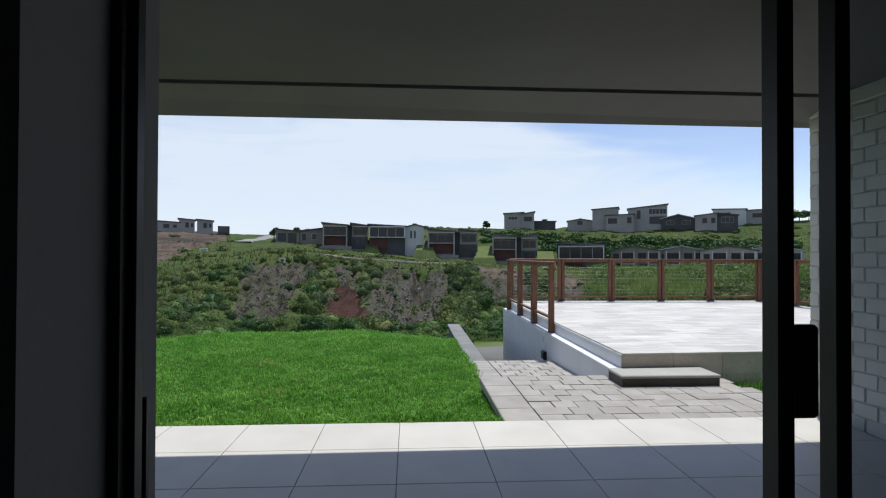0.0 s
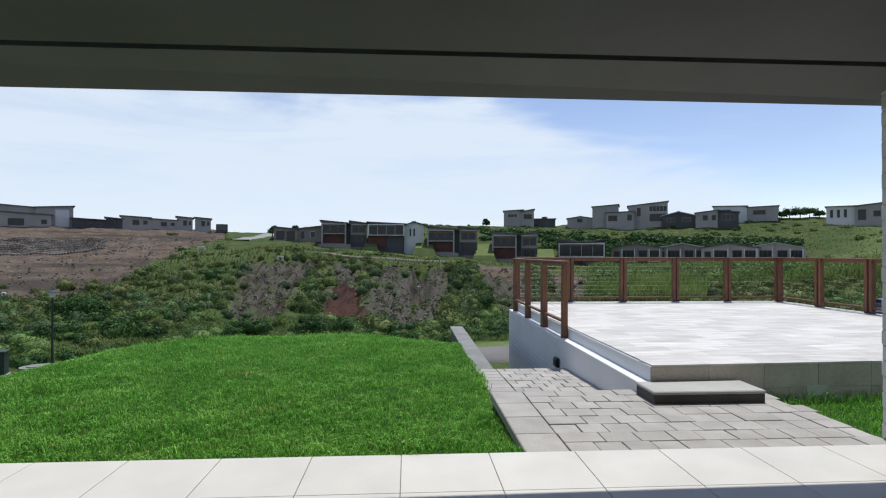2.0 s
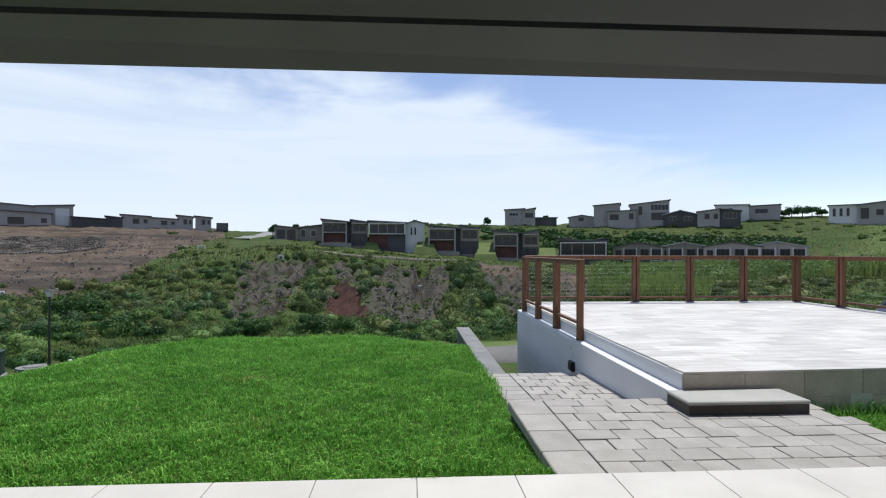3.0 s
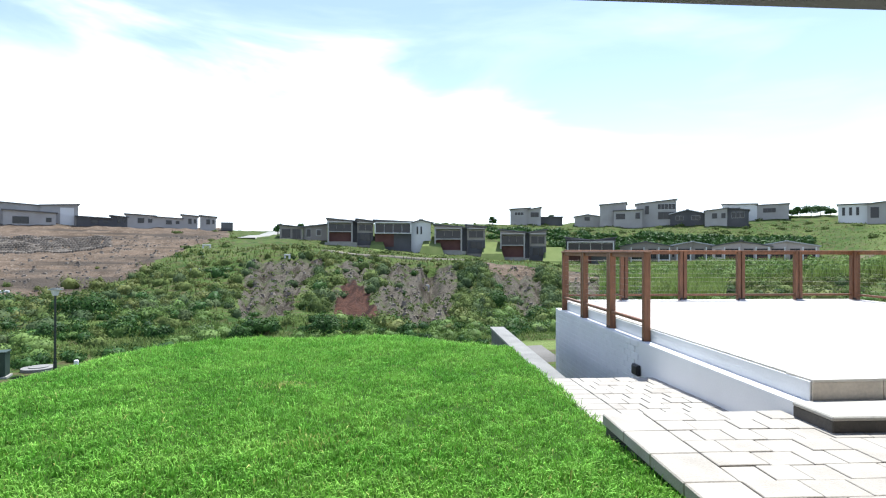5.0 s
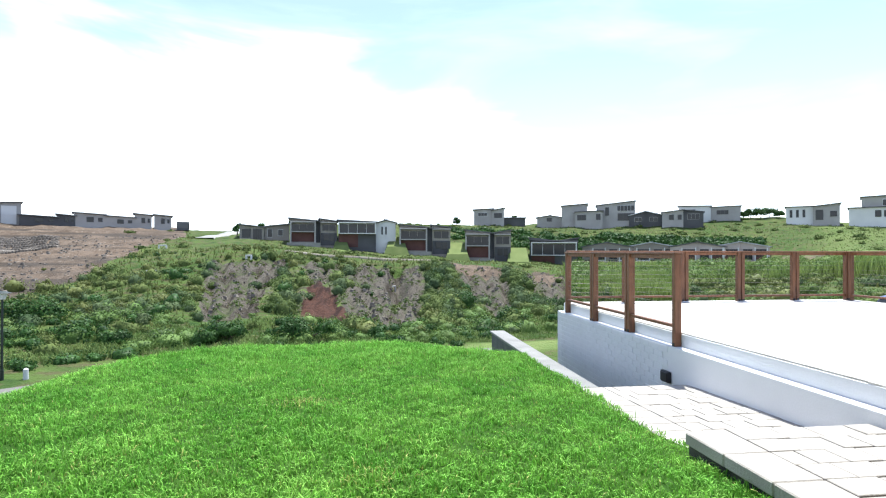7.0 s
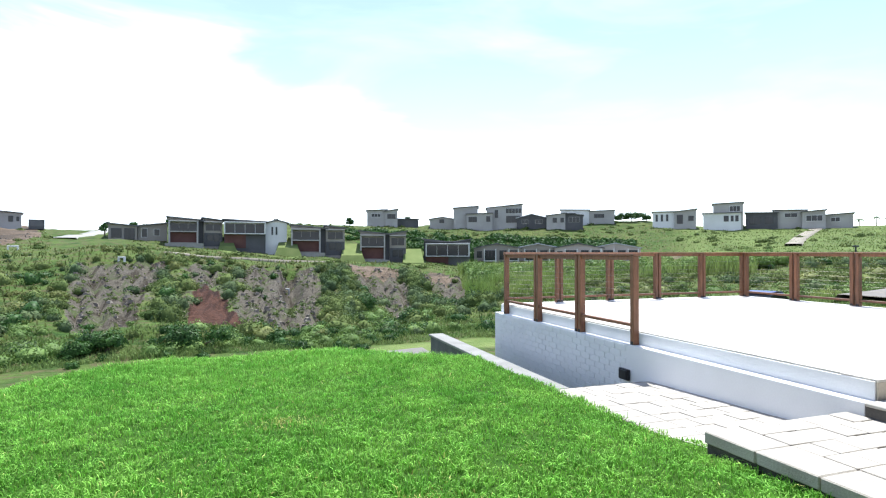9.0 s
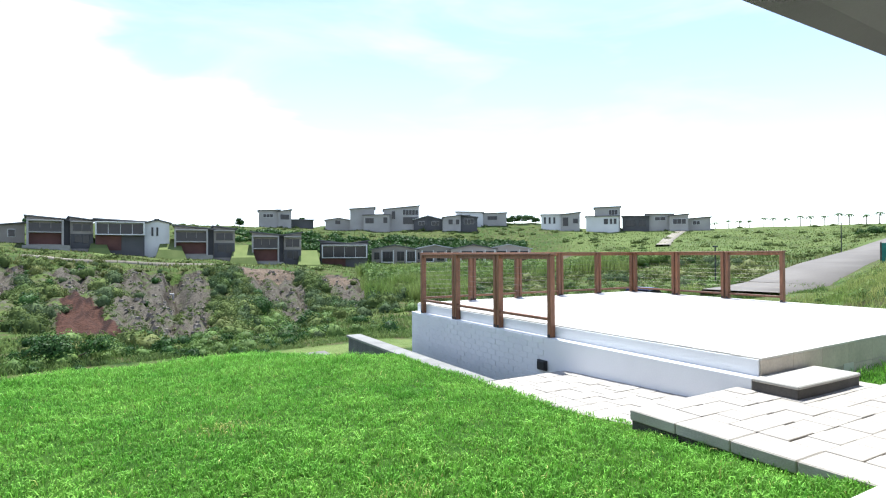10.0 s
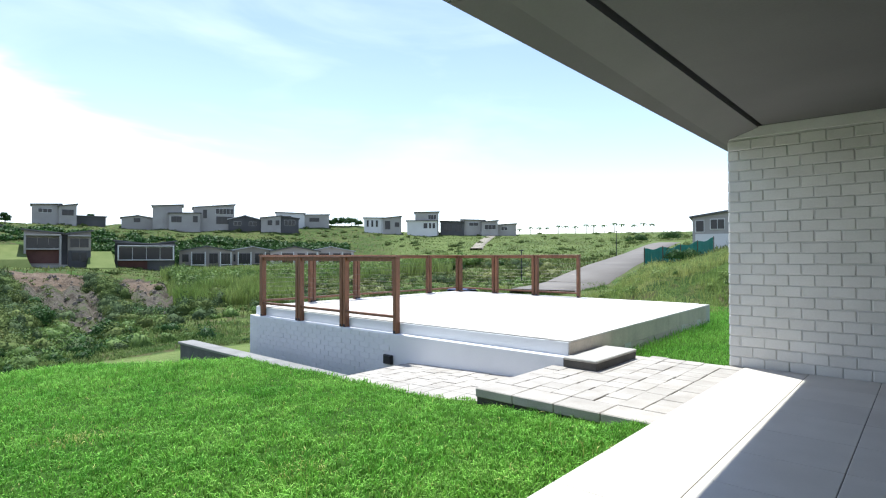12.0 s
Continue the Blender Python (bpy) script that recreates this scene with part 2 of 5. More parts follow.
def soil_material():
    """Hillside: grass and low weeds, with grey scree, red clay and brown earth where the slope is cut open."""
    m = bpy.data.materials.new("hillside")
    m.use_nodes = True
    n, l = m.node_tree.nodes, m.node_tree.links
    p = n["Principled BSDF"]
    p.inputs["Roughness"].default_value = 0.95
    p.inputs["Specular IOR Level"].default_value = 0.1
    geo = n.new("ShaderNodeNewGeometry")

    def tex(scale, detail):
        t = n.new("ShaderNodeTexNoise")
        t.inputs["Scale"].default_value, t.inputs["Detail"].default_value = scale, detail
        l.new(geo.outputs["Position"], t.inputs["Vector"])
        return t.outputs[0]

    def blend(f, a, b):
        x = n.new("ShaderNodeMix")
        x.data_type = "RGBA"
        l.new(f, x.inputs["Factor"])
        for v, k in ((a, "A"), (b, "B")):
            if isinstance(v, tuple):
                x.inputs[k].default_value = (*v, 1)
            else:
                l.new(v, x.inputs[k])
        return x.outputs["Result"]

    def sharp(src, lo, hi):
        r = n.new("ShaderNodeMapRange")
        l.new(src, r.inputs["Value"])
        r.inputs["From Min"].default_value, r.inputs["From Max"].default_value = lo, hi
        return r.outputs[0]

    big, mid, fine = tex(0.08, 6), tex(0.5, 6), tex(3.0, 6)
    green = blend(sharp(big, 0.35, 0.65), (0.045, 0.085, 0.018), (0.09, 0.118, 0.033))
    green = blend(sharp(mid, 0.45, 0.7), green, (0.022, 0.048, 0.011))
    green = blend(sharp(tex(1.2, 7), 0.48, 0.62), green, (0.078, 0.074, 0.034))
    smap = n.new("ShaderNodeMapping")
    smap.inputs["Scale"].default_value = (1.5, 0.16, 0.16)
    l.new(geo.outputs["Position"], smap.inputs[0])
    stx = n.new("ShaderNodeTexNoise")
    stx.inputs["Scale"].default_value, stx.inputs["Detail"].default_value = 1.0, 7
    l.new(smap.outputs[0], stx.inputs["Vector"])
    streak = stx.outputs[0]
    grey = blend(sharp(fine, 0.35, 0.65), (0.048, 0.042, 0.034), (0.102, 0.089, 0.074))
    grey = blend(sharp(streak, 0.5, 0.62), grey, (0.03, 0.024, 0.018))
    grey = blend(sharp(mid, 0.52, 0.66), grey, (0.05, 0.066, 0.024))
    grey = blend(sharp(tex(7.0, 3), 0.6, 0.68), grey, (0.14, 0.124, 0.105))
    brown = blend(sharp(mid, 0.35, 0.65), (0.078, 0.056, 0.041), (0.145, 0.106, 0.079))
    brown = blend(sharp(fine, 0.5, 0.7), brown, (0.15, 0.117, 0.092))
    brown = blend(sharp(tex(1.6, 8), 0.6, 0.68), brown, (0.21, 0.17, 0.135))
    mp = n.new("ShaderNodeMapping")
    mp.inputs["Scale"].default_value = (0.04, 0.04, 1.3)
    l.new(geo.outputs["Position"], mp.inputs[0])
    band = n.new("ShaderNodeTexNoise")
    band.inputs["Scale"].default_value, band.inputs["Detail"].default_value = 1.0, 6
    l.new(mp.outputs[0], band.inputs["Vector"])
    brown = blend(sharp(band.outputs[0], 0.5, 0.62), brown, (0.062, 0.05, 0.041))
    red = blend(sharp(fine, 0.35, 0.65), (0.04, 0.0185, 0.013), (0.073, 0.035, 0.025))
    red = blend(sharp(streak, 0.46, 0.6), red, (0.022, 0.0105, 0.008))
    att = n.new("ShaderNodeAttribute")
    att.attribute_name = "soil"
    sep = n.new("ShaderNodeSeparateColor")
    l.new(att.outputs["Color"], sep.inputs[0])

    def rough_edge(ch):
        a = n.new("ShaderNodeMath")
        a.operation = "MULTIPLY_ADD"
        l.new(mid, a.inputs[0])
        a.inputs[1].default_value = 0.9
        l.new(sep.outputs[ch], a.inputs[2])
        b = n.new("ShaderNodeMath")
        b.operation = "MULTIPLY_ADD"
        l.new(fine, b.inputs[0])
        b.inputs[1].default_value = 0.6
        l.new(a.outputs[0], b.inputs[2])
        return sharp(b.outputs[0], 1.14, 1.26)

    c = blend(rough_edge(0), green, grey)
    c = blend(rough_edge(2), c, brown)
    c = blend(rough_edge(1), c, red)
    c = blend(sharp(att.outputs["Alpha"], 0.3, 0.7), c, blend(sharp(mid, 0.35, 0.65), (0.10, 0.14, 0.042), (0.145, 0.18, 0.062)))
    l.new(c, p.inputs["Base Color"])
    bp = n.new("ShaderNodeBump")
    bp.inputs["Strength"].default_value, bp.inputs["Distance"].default_value = 0.8, 0.25
    l.new(fine, bp.inputs["Height"])
    l.new(bp.outputs[0], p.inputs["Normal"])
    return m


M_HILL = soil_material()


# ---- builders ----
def mesh_of(bm, material, name="mesh", smooth=False):
    me = bpy.data.meshes.new(name)
    bm.to_mesh(me)
    bm.free()
    me.materials.append(material)
    if smooth:
        me.shade_smooth()
    return me


def arrays(name, verts, faces, material):
    """A mesh out of computed arrays."""
    me = bpy.data.meshes.new(name)
    me.from_pydata(verts.tolist(), [], faces.tolist())
    me.materials.append(material)
    me.update()
    return me


def block(x0, x1, y0, y1, z0, z1, bevel=0.0, bm=None):
    bm = bm or bmesh.new()
    vs = bmesh.ops.create_cube(bm, size=1)["verts"]
    for v in vs:
        v.co = Vector(((x0 + x1) / 2 + v.co.x * (x1 - x0), (y0 + y1) / 2 + v.co.y * (y1 - y0), (z0 + z1) / 2 + v.co.z * (z1 - z0)))
    if bevel:
        es = list({e for v in vs for e in v.link_edges})
        bmesh.ops.bevel(bm, geom=es, offset=bevel, segments=1, affect="EDGES")
    return bm


def prism(x0, x1, y0, y1, z0, za, zb, bm=None):
    """A block whose top slopes from za at x0 to zb at x1."""
    bm = block(x0, x1, y0, y1, z0, max(za, zb), 0, bm)
    for v in list(bm.verts)[-8:]:
        if v.co.z > z0 + 1e-6:
            v.co.z = za if abs(v.co.x - x0) < 1e-6 else zb
    return bm


def tube(p, q, r0, r1=None, n=10, bm=None):
    bm = bm or bmesh.new()
    p, q = Vector(p), Vector(q)
    d = q - p
    m = Matrix.Translation((p + q) / 2) @ d.to_track_quat("Z", "Y").to_matrix().to_4x4()
    bmesh.ops.create_cone(bm, cap_ends=True, segments=n, radius1=r0, radius2=r0 if r1 is None else r1, depth=d.length, matrix=m)
    return bm


def part(name, bm, material, parent=None, label=""):
    """Links a bmesh as one mesh object under a thing or a part."""
    ob = new(name, mesh_of(bm, material, name))
    if parent:
        ob.parent = parent
    if label:
        tagged(ob, label)
    return ob


def piece(name, me, parent, loc, rz=0.0):
    ob = new(name, me)
    ob.parent = parent
    ob.location = loc
    ob.rotation_euler = (0, 0, rz)
    return ob


def thing(name, label, category, loc=(0, 0, 0), rz=0.0, group="", kind=""):
    ob = new(name)
    ob.location = loc
    ob.rotation_euler = (0, 0, rz)
    return tagged(ob, label, category, group, kind)


def smooth(a, b, x):
    t = np.clip((x - a) / (b - a), 0, 1)
    return t * t * (3 - 2 * t)


def wave(x, y, s):
    """Cheap smooth noise for arrays, about -1 to 1."""
    x, y = np.asarray(x) * s, np.asarray(y) * s
    return (np.sin(x + 1.7 * np.sin(0.6 * y + 1)) * np.cos(1.1 * y - 1.3 * np.sin(0.7 * x)) + 0.5 * np.sin(2.3 * x - 1.9 * y + 2) + 0.3 * np.sin(4.1 * y + 3.7 * x)) / 1.6


# ---- the lie of the land, by bearing (degrees from straight ahead) and distance ----
LAND_R = (25, 35, 60, 82, 108, 130, 150, 180)
LAND = {
    -34: (-4.4, -4.4, -2.9, -1.2, 1.6, 4.2, 6.9, 8.6),
    -20: (-4.4, -4.4, -2.0, 0.8, 3.2, 5.0, 6.5, 7.8),
    -14: (-4.4, -4.4, -1.7, 1.5, 3.5, 5.0, 6.2, 7.4),
    -8: (-4.4, -4.4, -2.2, 0.6, 2.6, 5.2, 8.0, 9.8),
    3: (-4.4, -4.4, -3.3, -0.3, 1.0, 4.4, 8.3, 10.4),
    10: (-4.4, -4.4, -3.9, -0.5, -0.2, 3.6, 8.0, 10.2),
    20: (-4.2, -4.0, -3.4, -2.4, -1.4, -0.9, 6.6, 10.6),
    36: (-3.2, -3.4, -2.4, -1.7, -1.2, -0.6, 5.0, 11.6),
    45: (-2.2, -2.2, -1.0, -0.1, 1.0, 3.0, 5.6, 9.2),
    54: (-1.4, -1.5, -0.9, 0.3, 2.0, 3.8, 5.6, 8.6),
    61: (-0.9, -1.0, -0.6, 0.4, 1.8, 3.4, 5.2, 8.8),
    68: (0.3, 0.4, 0.6, 1.4, 3.4, 4.8, 6.2, 8.8),
    76: (1.3, 1.5, 2.0, 2.8, 4.0, 5.2, 6.5, 9.0),
}


def soil_masks(x, y):
    """Where the slope is bare: grey scree, red clay, brown earth."""
    r = np.hypot(x, y + 2)
    az = np.degrees(np.arctan2(x, y + 2))

    def spot(a0, r0, da, dr):
        q = np.hypot((az - a0) / da, (r - r0) / dr)
        return 1 - smooth(0.55, 1.15, q + 0.22 * wave(x, y, 0.3))

    def band(r0, r1, a_low, a_high, w_low, w_high):
        """A bare strip running down the slope from distance r1 to r0, with its bearing and half width at either end."""
        t = (r - r0) / (r1 - r0)
        q = np.abs(az - (a_low + (a_high - a_low) * t) + 0.5 * wave(x, y, 0.45)) / (w_low + (w_high - w_low) * t).clip(0.2)
        return (1 - smooth(0.75, 1.15, q)) * smooth(-0.06, 0.04, t + 0.04 * wave(x, y, 0.6)) * (1 - smooth(0.94, 1.06, t + 0.05 * wave(y, x, 0.5)))

    grey = np.maximum.reduce([band(44, 76, -16.0, -12.9, 2.6, 3.9), band(62, 77, -6.7, -6.2, 0.8, 1.7), band(42, 78, -0.9, 1.0, 4.2, 3.7), band(45, 80, 12.6, 9.9, 1.5, 2.9), band(52, 84, 18.2, 16.2, 1.8, 3.2)])
    grey = np.maximum(grey, 0.46 * (1 - smooth(0.7, 1.1, np.hypot((az + 4) / 13, (r - 60) / 18))))
    fan = np.abs(az + 6.7 + 0.3 * wave(x, y, 0.5)) / np.interp(r, (42, 50, 66), (3.0, 1.9, 0.35))
    red = (1 - smooth(0.7, 1.1, fan)) * smooth(41, 44, r) * (1 - smooth(62, 67, r))
    foot = np.interp(az, (-45, -33, -27.5, -24, -20.8, -18.5), (58, 61, 67, 82, 104, 118))
    brown = smooth(-3, 3, r - foot + 3.5 * wave(x, y, 0.16) + 1.5 * wave(y, x, 0.5)) * (1 - smooth(-19.4, -17.6, az)) * (1 - smooth(170, 200, r)) * smooth(-75, -60, az)
    brown = np.maximum(brown, 0.9 * spot(16.5, 80, 2.5, 9))
    brown = np.maximum(brown, 0.95 * band(75, 83, 10.2, 10.2, 3.0, 3.0))
    brown = np.maximum(brown, 0.8 * spot(40, 118, 4, 8))
    # soil cut under the ridge, with the bank's shade put in as brown
    brown = np.maximum(brown, 0.85 * spot(29, 139, 6.5, 8))
    mown = np.maximum.reduce([spot(2.3, 100, 0.75, 9), spot(8.6, 100, 0.9, 9), spot(14.6, 102, 0.9, 9), spot(-3.9, 100, 0.5, 7)])
    # half-strength mask beyond 36 degrees: pales the far hill's ground as sunlit
    mown = np.maximum(mown, smooth(36, 42, az + 2 * wave(x, y, 0.1)) * smooth(84, 100, r) * (0.5 + 0.16 * wave(x, y, 0.21)))
    mown = np.maximum(mown, smooth(30.8, 31.4, r) * (1 - smooth(33.6, 34.6, r + 0.5 * wave(x, y, 0.5))) * smooth(4, 10, az) * (1 - smooth(40, 46, az)))
    return grey * (1 - mown), red, brown, mown


def land(x, y):
    """Height of the ground sheet."""
    x, y = np.asarray(x, float), np.asarray(y, float)
    r = np.hypot(x, y + 2)
    az = np.degrees(np.arctan2(x, y + 2))
    keys = sorted(LAND)
    i = np.clip(np.searchsorted(keys, az) - 1, 0, len(keys) - 2)
    k = np.array(keys, float)
    f = np.clip((az - k[i]) / (k[i + 1] - k[i]), 0, 1)
    f = f * f * (3 - 2 * f)
    cols = np.array([np.interp(r, (9, 12, 18) + LAND_R + (260, 900, 3000), (-1.2, -2.6, -3.9) + LAND[a] + (LAND[a][-1] - 1, 4, 0)) for a in keys])
    side = smooth(50, 62, az)
    near = np.array([np.interp(r, (9, 12, 16, 25), (-0.35, -0.2, 0.1, 0)) for a in keys])
    idx = np.arange(r.size).reshape(r.shape)
    flat = cols.reshape(len(keys), -1)
    a0, a1 = flat[i.ravel(), idx.ravel()].reshape(r.shape), flat[(i + 1).ravel(), idx.ravel()].reshape(r.shape)
    z = a0 + (a1 - a0) * f
    zr = np.interp(r, (9, 13, 20), (-0.2, -0.12, 0.0))
    right = np.where(r < 25, zr + (z * smooth(11, 25, r)), z)
    z = np.where(az > 50, z + (right - z) * side, z)
    behind = smooth(95, 120, np.abs(az))
    z = z * (1 - behind) - 0.3 * behind
    lumps = (wave(x, y, 0.16) * 0.45 + wave(y, x, 0.45) * 0.16) * smooth(30, 45, r) * (1 - smooth(300, 600, r))
    g, rd, br, mw = soil_masks(x, y)
    gully = -0.9 * g * np.abs(np.sin(az * 1.9 + 1.5 * wave(x, y, 0.12))) ** 3 - 0.5 * rd * np.abs(np.sin(az * 5.2 + 0.4 * wave(x, y, 0.4))) + br * (0.55 * wave(x, y, 0.3) + 0.35 * np.sin(r * 0.35 + wave(x, y, 0.1)))
    cut = -2.6 * np.exp(-((az - 1.4 - 0.02 * (r - 70)) / 0.6) ** 2) * smooth(54, 64, r) * (1 - smooth(76, 81, r))
    cut += -0.9 * np.exp(-((az - 0.2 + 0.09 * (r - 46) * np.sin(0.2 * r)) / 0.28) ** 2) * smooth(41, 44, r) * (1 - smooth(60, 66, r))
    return z + lumps * (1 - 0.85 * smooth(50, 56, az)) + (gully + cut) * smooth(30, 40, r)


def at(az, r):
    a = radians(az)
    return r * math.sin(a), r * math.cos(a) - 2


def height(x, y):
    return float(land(np.array([x]), np.array([y]))[0])


# ---- ground sheet ----
def build_ground():
    az = np.radians(np.concatenate([np.arange(-180, -60, 5.0), np.arange(-60, 90, 0.6), np.arange(90, 180, 5.0)]))
    rr = np.concatenate([np.arange(7.5, 30, 1.2), np.arange(30, 130, 1.1), np.arange(130, 260, 4.0), np.geomspace(260, 3000, 14)])
    A, R = np.meshgrid(az, rr)
    X, Y = R * np.sin(A), R * np.cos(A) - 2
    Z = land(X, Y)
    nr, na = A.shape
    v = np.stack([X, Y, Z], -1).reshape(-1, 3)
    i, j = np.meshgrid(np.arange(nr - 1), np.arange(na), indexing="ij")
    a, b = i * na + j, i * na + (j + 1) % na
    f = np.stack([a, b, b + na, a + na], -1).reshape(-1, 4)
    centre = len(v)
    v = np.vstack([v, [[0, -2, -1.2]]])
    me = arrays("ground", v, f, M_HILL)
    bm = bmesh.new()
    bm.from_mesh(me)
    bm.verts.ensure_lookup_table()
    for k in range(na):
        bm.faces.new((bm.verts[(k + 1) % na], bm.verts[k], bm.verts[centre]))
    bmesh.ops.recalc_face_normals(bm, faces=bm.faces)
    bm.to_mesh(me)
    bm.free()
    co = np.empty(len(me.vertices) * 3)
    me.vertices.foreach_get("co", co)
    co = co.reshape(-1, 3)
    g, rd, br, mw = soil_masks(co[:, 0], co[:, 1])
    att = me.color_attributes.new("soil", "FLOAT_COLOR", "POINT")
    att.data.foreach_set("color", np.stack([g, rd, br, mw], -1).ravel())
    me.shade_smooth()
    tagged(new("ground", me), "green and bare earth hillside sloping across a valley", "ground", kind="structure")


build_ground()


def ribbon(name, label, pts, width, material, category="road", lift=0.12):
    """A road laid on the land along points of bearing and distance."""
    P = []
    for (a0, r0), (a1, r1) in zip(pts, pts[1:]):
        for k in range(14):
            t = k / 14
            P.append(at(a0 + (a1 - a0) * t, r0 + (r1 - r0) * t))
    P.append(at(*pts[-1]))
    P = np.array(P)
    T = np.gradient(P, axis=0)
    T /= np.linalg.norm(T, axis=1)[:, None]
    N = np.stack([T[:, 1], -T[:, 0]], -1)
    zc = np.array([max(height(*(p + q * k * width / 2)) for k in (-1, 0, 1)) for p, q in zip(P, N)])
    pad = np.concatenate([[zc[0]] * 6, zc, [zc[-1]] * 6])
    zc = np.convolve(pad, np.ones(13) / 13, "valid") + lift
    bm = bmesh.new()
    rows = []
    for p, q, z in zip(P, N, zc):
        rows.append([bm.verts.new((*(p + q * k * width / 2), z - (0.5 if abs(k) > 1 else 0))) for k in (-1.1, -1, 1, 1.1)])
    for a, b in zip(rows, rows[1:]):
        for k in range(3):
            bm.faces.new((a[k], a[k + 1], b[k + 1], b[k]))
    bmesh.ops.recalc_face_normals(bm, faces=bm.faces)
    ob = new(name, mesh_of(bm, material, name, True))
    return tagged(ob, label, category, kind="structure")


ribbon("road", "grey asphalt estate road along the valley floor", [(-62, 24), (-46, 25), (-34, 27), (-20, 28), (-6, 28.5), (8, 29.3), (13.5, 30)], 4.5, M_ROAD, lift=0.06)
ribbon("road", "pale grey road climbing the green hill", [(55, 35), (59.2, 40), (62.6, 50), (65.2, 66), (67.6, 88), (70.2, 118)], 4.6, M_PALEROAD, lift=0.10)
ribbon("road", "pale concrete road between houses on the ridge", [(-17, 112), (-16.0, 122), (-14.8, 138), (-13.6, 155)], 3.6, M_KERB, lift=0.06)
ribbon("track", "pale dirt track on the far hillside", [(50.5, 118), (51.3, 140), (52.3, 165), (53, 180)], 2.6, M_SAND, "track")
ribbon("track", "narrow dirt track above the eroded slope", [(-9.5, 86), (-5, 83), (0, 84), (6, 88)], 1.6, M_SAND, "track", lift=0.25)


# ---- patio ----
def build_patio():
    floor = thing("floor", "pale square porcelain patio tiles with thin joints", "floor", kind="structure")
    part("slab", block(-8.4, 3.9, -9.0, -0.004, -0.25, -0.006), M_GROUT, floor)
    tile = mesh_of(block(-0.2975, 0.2975, -0.2975, 0.2975, -0.02, 0.0, 0.002), M_TILE, "tile")
    for i in range(-14, 7):
        for j in range(1, 9):
            x = 0.3 + 0.6 * i
            if x < 3.7:
                piece("tile", tile, floor, (x, 0.3 - 0.6 * j, 0))


def build_walls():
    wall = thing("wall_east", "white painted brick side wall under the roof", "wall", kind="structure")
    part("core", block(3.625, 3.88, -3.5, 0.165, -0.2, 2.60), M_MORTAR, wall)
    # smooth band added in place of the tinted top course of bricks
    part("plaster_band", block(3.605, 3.90, -3.5, 0.185, 2.585, 2.70, 0.004), M_BRICK, wall)
    rng = random.Random(11)

    def worn(*a):
        """A painted brick face with rounded, slightly uneven edges."""
        bm = block(*a, 0.007)
        for v in bm.verts:
            v.co += Vector((rng.uniform(-0.0015, 0.0015), rng.uniform(-0.003, 0.003), rng.uniform(-0.003, 0.003)))
        return mesh_of(bm, M_BRICK, "brick")

    long = [worn(-0.011, 0.006, -0.1135, 0.1135, -0.0545, 0.0545) for k in range(6)]
    half = [worn(-0.011, 0.006, -0.0535, 0.0535, -0.0545, 0.0545) for k in range(2)]
    end = [worn(-0.1235, 0.1235, -0.006, 0.011, -0.0545, 0.0545) for k in range(3)]
    header = [worn(-0.0585, 0.0585, -0.006, 0.011, -0.0545, 0.0545) for k in range(3)]
    near, far = [], []
    for c in range(22):
        z = 0.045 + 0.1175 * c
        y = 0.165 - (0.0 if c % 2 else 0.12)
        if not c % 2:
            near.append((half, (3.625, 0.165 - 0.0535, z)))
        while y - 0.235 > -3.5:
            (near if y > -2.1 else far).append((long, (3.625, y - 0.1175, z)))
            y -= 0.235
        if c % 2:
            near.append((end, (3.7525, 0.165, z)))
        else:
            near.append((header, (3.685, 0.165, z)))
            near.append((header, (3.815, 0.165, z)))
    for me, loc in near + far:
        x, y, z = loc
        dx = 0.0 if me in (end, header) else rng.uniform(-0.002, 0.003)
        piece("brick", rng.choice(me), wall, (x + dx, y, z + rng.uniform(-0.003, 0.003)))
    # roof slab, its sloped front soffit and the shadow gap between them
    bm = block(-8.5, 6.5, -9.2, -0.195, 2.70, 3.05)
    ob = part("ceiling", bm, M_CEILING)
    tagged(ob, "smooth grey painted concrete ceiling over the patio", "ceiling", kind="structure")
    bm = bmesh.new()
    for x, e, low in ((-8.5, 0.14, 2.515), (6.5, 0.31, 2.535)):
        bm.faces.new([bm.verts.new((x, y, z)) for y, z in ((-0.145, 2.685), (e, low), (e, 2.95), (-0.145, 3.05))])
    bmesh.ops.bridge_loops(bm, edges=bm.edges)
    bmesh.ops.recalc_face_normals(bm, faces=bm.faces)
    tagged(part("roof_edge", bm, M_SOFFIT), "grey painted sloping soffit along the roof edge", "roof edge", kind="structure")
    tagged(part("shadow_gap", block(-8.5, 6.5, -0.197, -0.143, 2.75, 2.9), M_FRAME), "dark recessed groove between ceiling and roof edge", "trim", kind="structure")
    # the house front with the sliding doors, and the dark room behind
    bm = block(-8.4, -0.366, -3.84, -3.5, -0.1, 2.71)
    tagged(part("wall_north", bm, M_PLASTER), "grey painted wall beside the sliding doors", "wall", kind="structure")
    tagged(part("lintel", block(-0.366, 3.9, -3.84, -3.5, 2.42, 2.71), M_PLASTER), "grey painted lintel over the sliding doors", "wall", kind="structure")
    tagged(part("wall_south", block(-4.2, 4.2, -9.2, -9.0, -0.1, 2.71), M_PLASTER), "plain painted back wall of the room", "wall", kind="structure")
    tagged(part("wall_west", block(-4.4, -4.2, -9.2, -3.84, -0.1, 2.71), M_PLASTER), "plain painted side wall of the room", "wall", kind="structure")
    tagged(part("wall_inner", block(3.9, 4.1, -9.2, -3.5, -0.1, 2.71), M_PLASTER), "plain painted wall of the room", "wall", kind="structure")


